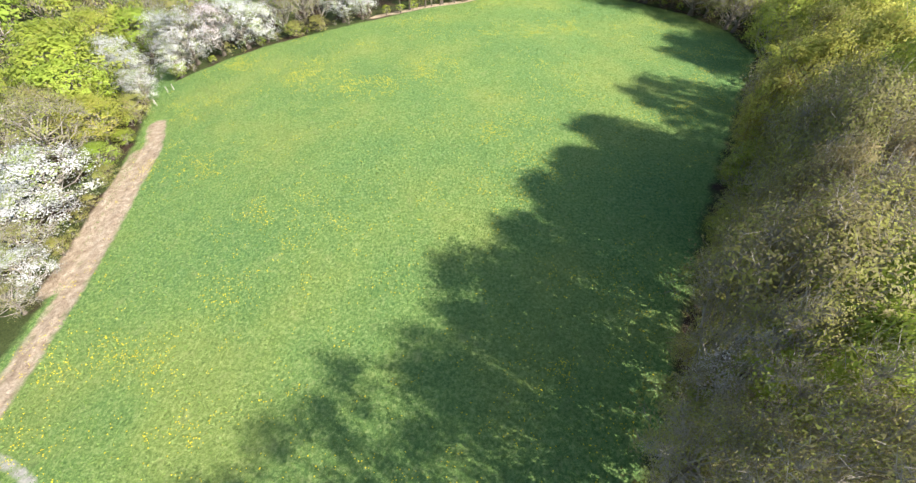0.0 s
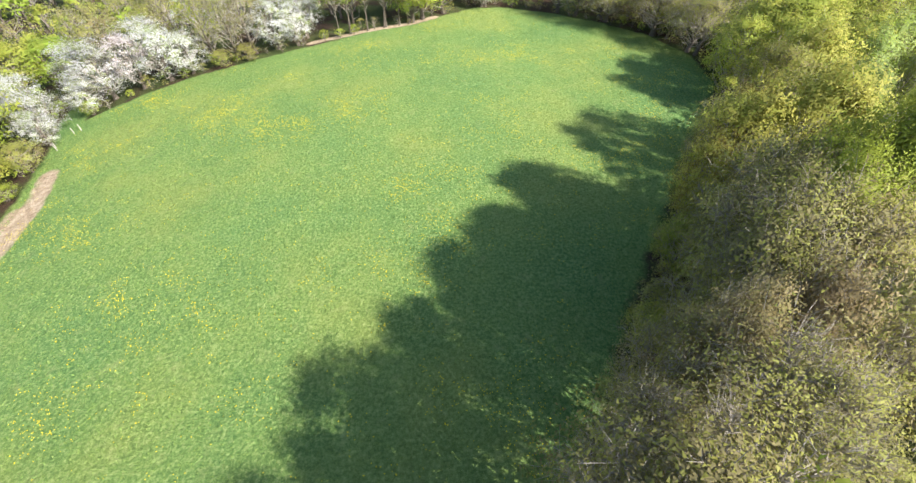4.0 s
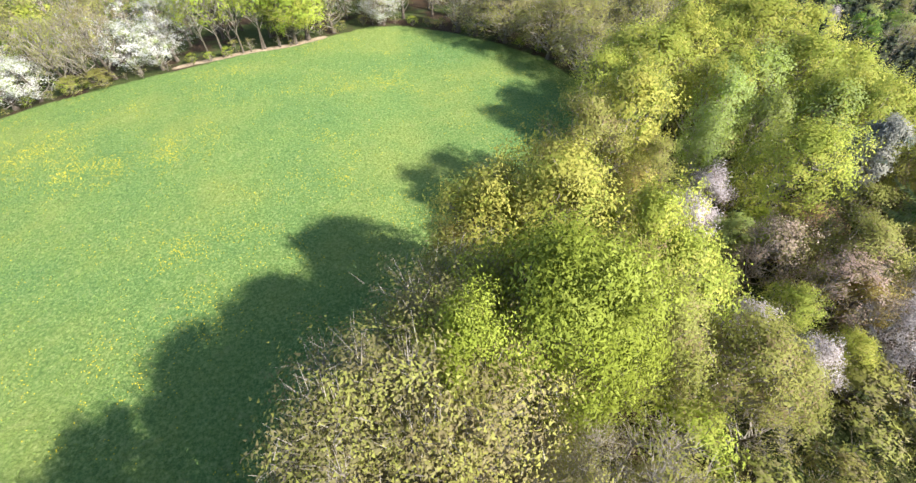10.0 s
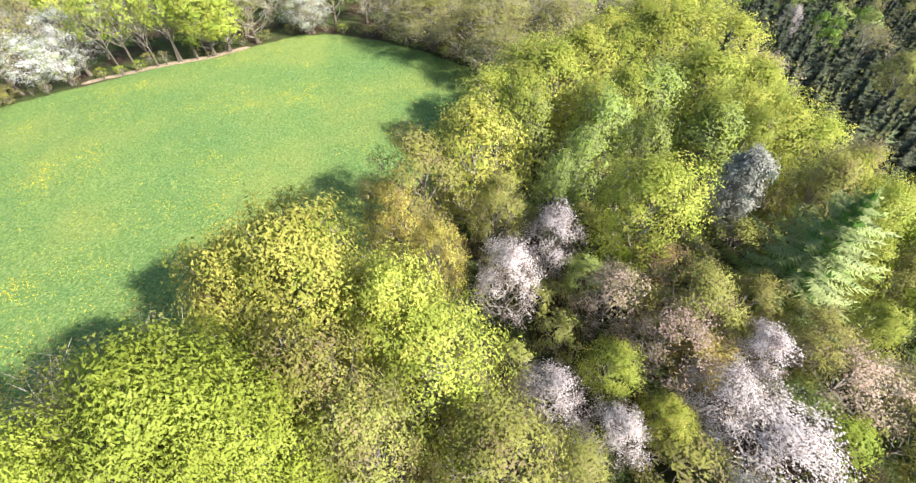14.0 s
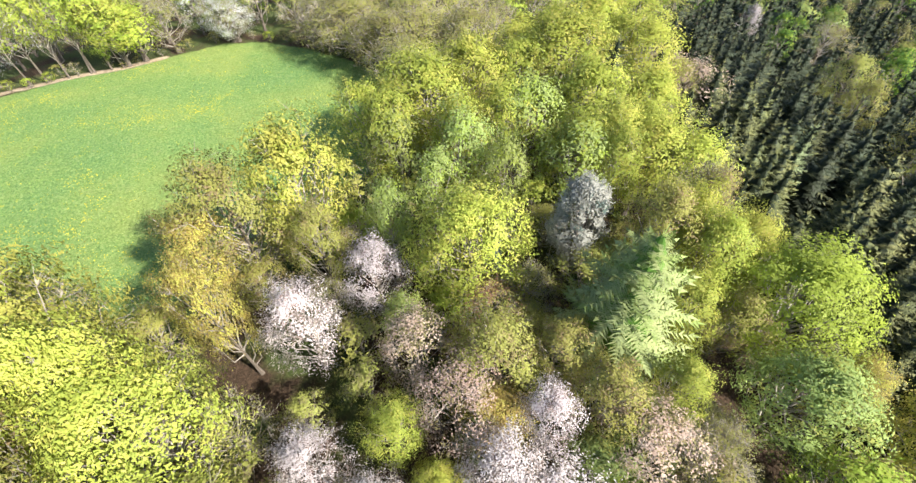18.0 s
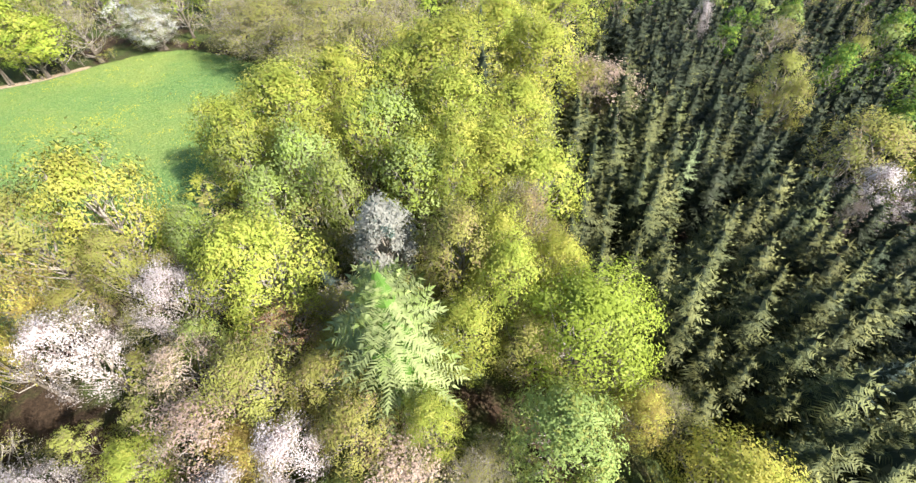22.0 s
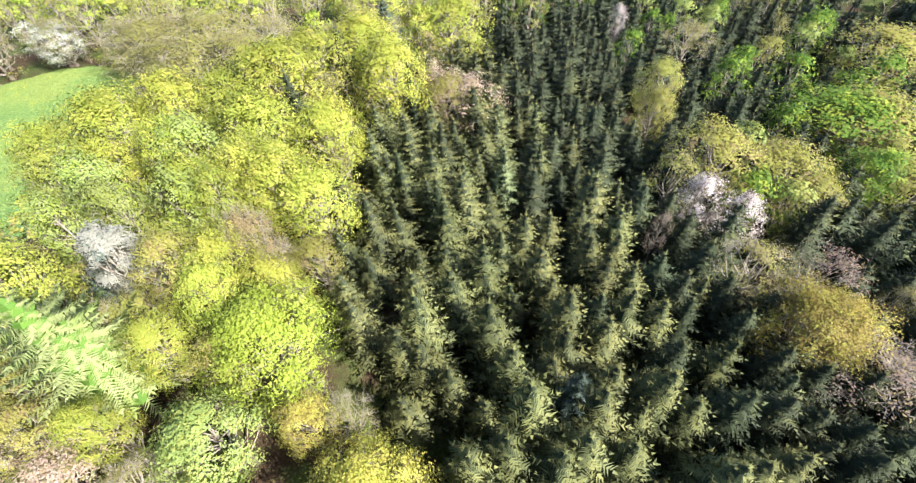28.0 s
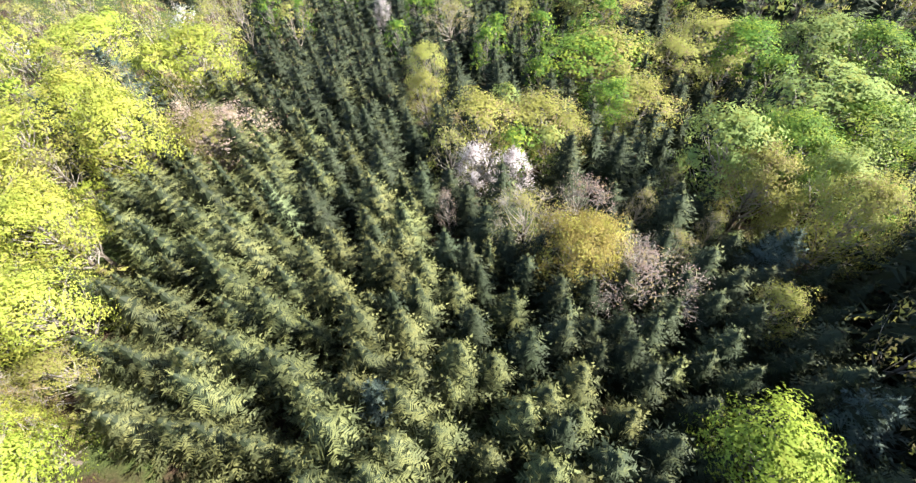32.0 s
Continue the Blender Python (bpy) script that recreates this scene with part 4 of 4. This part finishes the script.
EAST = [(2.6, "darkspruce", 7, 10, 0.3), (0.1, "fir", 8, 11, 0.25), (0.12, "olive", 7, 11, 0.34), (0.08, "willow", 8, 11, 0.36), (0.2, "alder", 8, 11, 0.36), (0.04, "alder", 8, 11, 0.34), (0.08, "oak", 7, 10, 0.32), (0.04, "bare", 6, 9, 0.3)]
WOODS = [(0.5, "darkspruce", 13, 17, 0.28), (0.2, "olive", 12, 15, 0.36), (0.2, "willow", 12, 15, 0.36), (0.2, "alder", 12, 15, 0.36)]
# mostly darkened spruces, so that this belt looks shaded
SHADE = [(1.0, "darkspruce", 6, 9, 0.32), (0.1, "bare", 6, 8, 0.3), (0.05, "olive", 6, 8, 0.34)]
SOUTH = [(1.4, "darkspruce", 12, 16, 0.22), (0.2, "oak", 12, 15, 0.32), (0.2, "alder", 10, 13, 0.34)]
WEST = [(0.2, "oak", 8, 11, 0.32), (0.16, "bare", 8, 11, 0.3), (0.24, "lime", 7, 11, 0.32), (0.24, "fresh", 7, 11, 0.32), (0.1, "hawthorn", 6, 8, 0.4), (0.06, "birch", 9, 12, 0.25)]
FAR_WEST = [(0.4, "fresh", 11, 14, 0.42), (0.25, "lime", 11, 14, 0.42), (0.25, "oak", 11, 14, 0.4), (0.1, "bare", 10, 13, 0.4)]
NORTH = [(0.34, "oak", 9, 12, 0.32), (0.28, "bare", 8, 12, 0.3), (0.16, "lime", 9, 13, 0.3), (0.12, "fresh", 8, 11, 0.3), (0.05, "hawthorn", 6, 8, 0.4), (0.05, "birch", 9, 12, 0.25)]
UNDER = [(0.4, "shrub", 3.5, 6, 0.45), (0.25, "olive", 5, 8, 0.36), (0.1, "bare", 5, 8, 0.34), (0.15, "lime", 5, 7.5, 0.36), (0.1, "fresh", 4, 7, 0.4)]
BEHIND = [(0.2, "oak", 13, 16, 0.3), (0.8, "tall", 13, 16, 0.22)]
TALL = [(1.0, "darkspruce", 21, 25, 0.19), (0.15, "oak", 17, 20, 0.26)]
# two unseen woods, added to throw shade onto the eastern spruces
stand("tall_dark_wood", "tall dark spruces out of view, added to shade the plantation", "wood", scatter(136, 172, 10, 30, 4.4, 3.6, TALL, lambda x, y: x - y > 124.5))
stand("dark_wood", "mixed wood of tall spruces and broadleaf trees out of view, added for its shade", "wood", scatter(100, 162, -22, 7, 4.4, 3.0, SOUTH, lambda x, y: True))
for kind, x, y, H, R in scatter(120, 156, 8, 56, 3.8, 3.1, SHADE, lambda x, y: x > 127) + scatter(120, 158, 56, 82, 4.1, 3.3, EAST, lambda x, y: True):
    plant(kind, x, y, H, R, plain=True)
stand("far_mixed_wood", "far mixed wood of spruces and budding broadleaf trees", "wood", scatter(104, 200, 82, 165, 5.0, 3.6, EAST, lambda x, y: True) + scatter(156, 200, 5, 82, 5.0, 3.4, EAST, lambda x, y: True) + scatter(90, 290, 165, 235, 10, 6.0, WOODS, lambda x, y: True) + scatter(200, 290, 40, 165, 10, 6.0, WOODS, lambda x, y: True))
stand("far_broadleaf_wood", "far broadleaf wood of brown budding and fresh green trees", "wood", scatter(-75, 108, 78, 148, 5.4, 4.0, NORTH, lambda x, y: off_meadow(x, y, 2.5)))
stand("west_wood", "thick broadleaf wood behind the dirt track", "wood", scatter(-76, -36, -5, 90, 4.6, 3.4, WEST, lambda x, y: off_meadow(x, y, 3.5)) + scatter(-130, -76, 30, 165, 8.0, 5.0, FAR_WEST, lambda x, y: True))
stand("near_wood", "broadleaf wood of tall budding oaks along the meadow", "wood", scatter(14, 84, -26, 14, 5.4, 4.0, BEHIND, lambda x, y: off_meadow(x, y, 2.0)))
for kind, x, y, H, R in scatter(15, 84, 14, 98, 3.1, 2.3, UNDER, lambda x, y: off_meadow(x, y, 0.9)):
    plant(kind, x, y, H, R, plain=True)

# low bushes along the far edge of the meadow and beside the track
rim = MEADOW[2:24]
for (ax, ay), (bx, by) in zip(rim, rim[1:]):
    steps = max(1, int(math.hypot(bx - ax, by - ay) / 2.6))
    for k in range(steps):
        f = (k + dice.uniform(0.1, 0.9)) / steps
        out = Vector((ay - by, bx - ax)).normalized() * dice.uniform(0.5, 1.6)
        x, y = ax + (bx - ax) * f + out.x, ay + (by - ay) * f + out.y
        if off_meadow(x, y, 0.2):
            H = dice.uniform(1.2, 2.8)
            plant(dice.choice(["shrub", "shrub", "bare", "fresh", "olive"]), x, y, H, H * dice.uniform(0.45, 0.6), plain=True)


# thicker growth under the trees on the near edge
rim = MEADOW[24:32]
for (ax, ay), (bx, by) in zip(rim, rim[1:]):
    steps = max(1, int(math.hypot(bx - ax, by - ay) / 1.9))
    for k in range(steps):
        f = (k + dice.uniform(0.1, 0.9)) / steps
        out = Vector((ay - by, bx - ax)).normalized() * dice.uniform(0.6, 2.4)
        x, y = ax + (bx - ax) * f + out.x, ay + (by - ay) * f + out.y
        H = dice.uniform(2.8, 5.5)
        plant(dice.choice(["shrub", "shrub", "olive", "bare"]), x, y, H, H * dice.uniform(0.42, 0.55), plain=True)


# ---- meadow plants ----
def tufts(count, low, high):
    """Loose tufts of grass, two leaning blades each."""
    rng = np.random.default_rng(3)
    x, y = rng.uniform(-48, 52, count), rng.uniform(-8, 105, count)
    keep = to_edge(x, y, MEADOW) > 0.3
    keep &= to_line(x, y, TRACK) > 1.4
    x, y = x[keep], y[keep]
    n = len(x)
    z = height(x, y) + bumps(x, y)
    V = []
    for b in range(2):
        a, h = rng.uniform(0, 6.28, n), rng.uniform(low, high, n)
        lean = rng.uniform(0.3, 1.1, n) * h
        w = 0.035 + 0.05 * rng.random(n)
        o = rng.normal(size=(2, n)) * 0.1
        p = np.stack([x + o[0], y + o[1], z - 0.03], 1)
        s = np.stack([np.cos(a) * w, np.sin(a) * w, 0 * a], 1)
        t = p + np.stack([-np.sin(a) * lean, np.cos(a) * lean, h], 1)
        V.append(np.stack([p - s, p + s, t], 1))
    v = np.concatenate(V).reshape(-1, 3)
    me = mesh_of("grass_tufts", v, np.arange(len(v)).reshape(-1, 3), [M["grass"]])
    return tagged(new("grass_tufts", me), "short meadow grass tufts in fresh and straw green", "grass", kind="stuff")


def dandelions(count):
    """Yellow flower heads in loose drifts."""
    rng = np.random.default_rng(8)
    V, F, n = [], [], 0
    a = np.arange(6) / 6 * 2 * np.pi
    while n < count:
        x, y = rng.uniform(-46, 50), rng.uniform(4, 103)
        drift = 0.5 + 0.5 * noise.noise((x * 0.07, y * 0.11, 4.2)) + 0.3 * math.exp(-((x + 8) / 11) ** 2 - ((y - 59) / 5) ** 2) + 0.35 * noise.noise((x * 0.3, y * 0.3, 1.7))
        if rng.random() > max(drift - 0.25, 0.0) ** 3 * 2.2 + 0.012 or float(to_edge(np.array(x), np.array(y), MEADOW)) < 1:
            continue
        for _ in range(rng.integers(1, 5)):
            r = rng.uniform(0.025, 0.05)
            px, py = x + rng.normal() * 0.3, y + rng.normal() * 0.3
            z = float(height(px, py)) + float(bumps([px], [py])[0]) + 0.13
            b = len(V)
            V.extend([(px + r * math.cos(k), py + r * math.sin(k), z) for k in a] + [(px, py, z + 0.03)])
            F.extend([(b + k, b + (k + 1) % 6, b + 6) for k in range(6)])
            n += 1
    me = mesh_of("dandelions", V, F, [M["dandelion"]])
    return tagged(new("dandelions", me), "yellow dandelion heads scattered in drifts over the meadow", "flowers", kind="stuff")


tufts(150000, 0.05, 0.14)
dandelions(14000)


# ---- stakes at the corner of the meadow ----
def stake(x, y, h, lean):
    bm = bmesh.new()
    bmesh.ops.create_cone(bm, cap_ends=True, segments=8, radius1=0.07, radius2=0.055, depth=h, matrix=Matrix.Translation((0, 0, h / 2)))
    for v in bm.verts:
        if v.co.z > h * 0.9:
            v.co.z += v.co.x * 0.5
    me = bpy.data.meshes.new("stake")
    bm.to_mesh(me)
    bm.free()
    me.materials.append(M["birch"])
    ob = new("fence_post", me)
    ob.matrix_basis = pose(x, y, float(height(x, y)) - 0.2, lean, lean * 0.6, 0)
    return tagged(ob, "short pale wooden fence post at the meadow's corner", "post", "fence posts by the track")


stake(-46.2, 66.0, 1.3, 5)
stake(-45.4, 66.6, 1.2, -6)
stake(-45.7, 61.2, 1.4, 8)
stake(-46.6, 62.2, 1.0, -3)
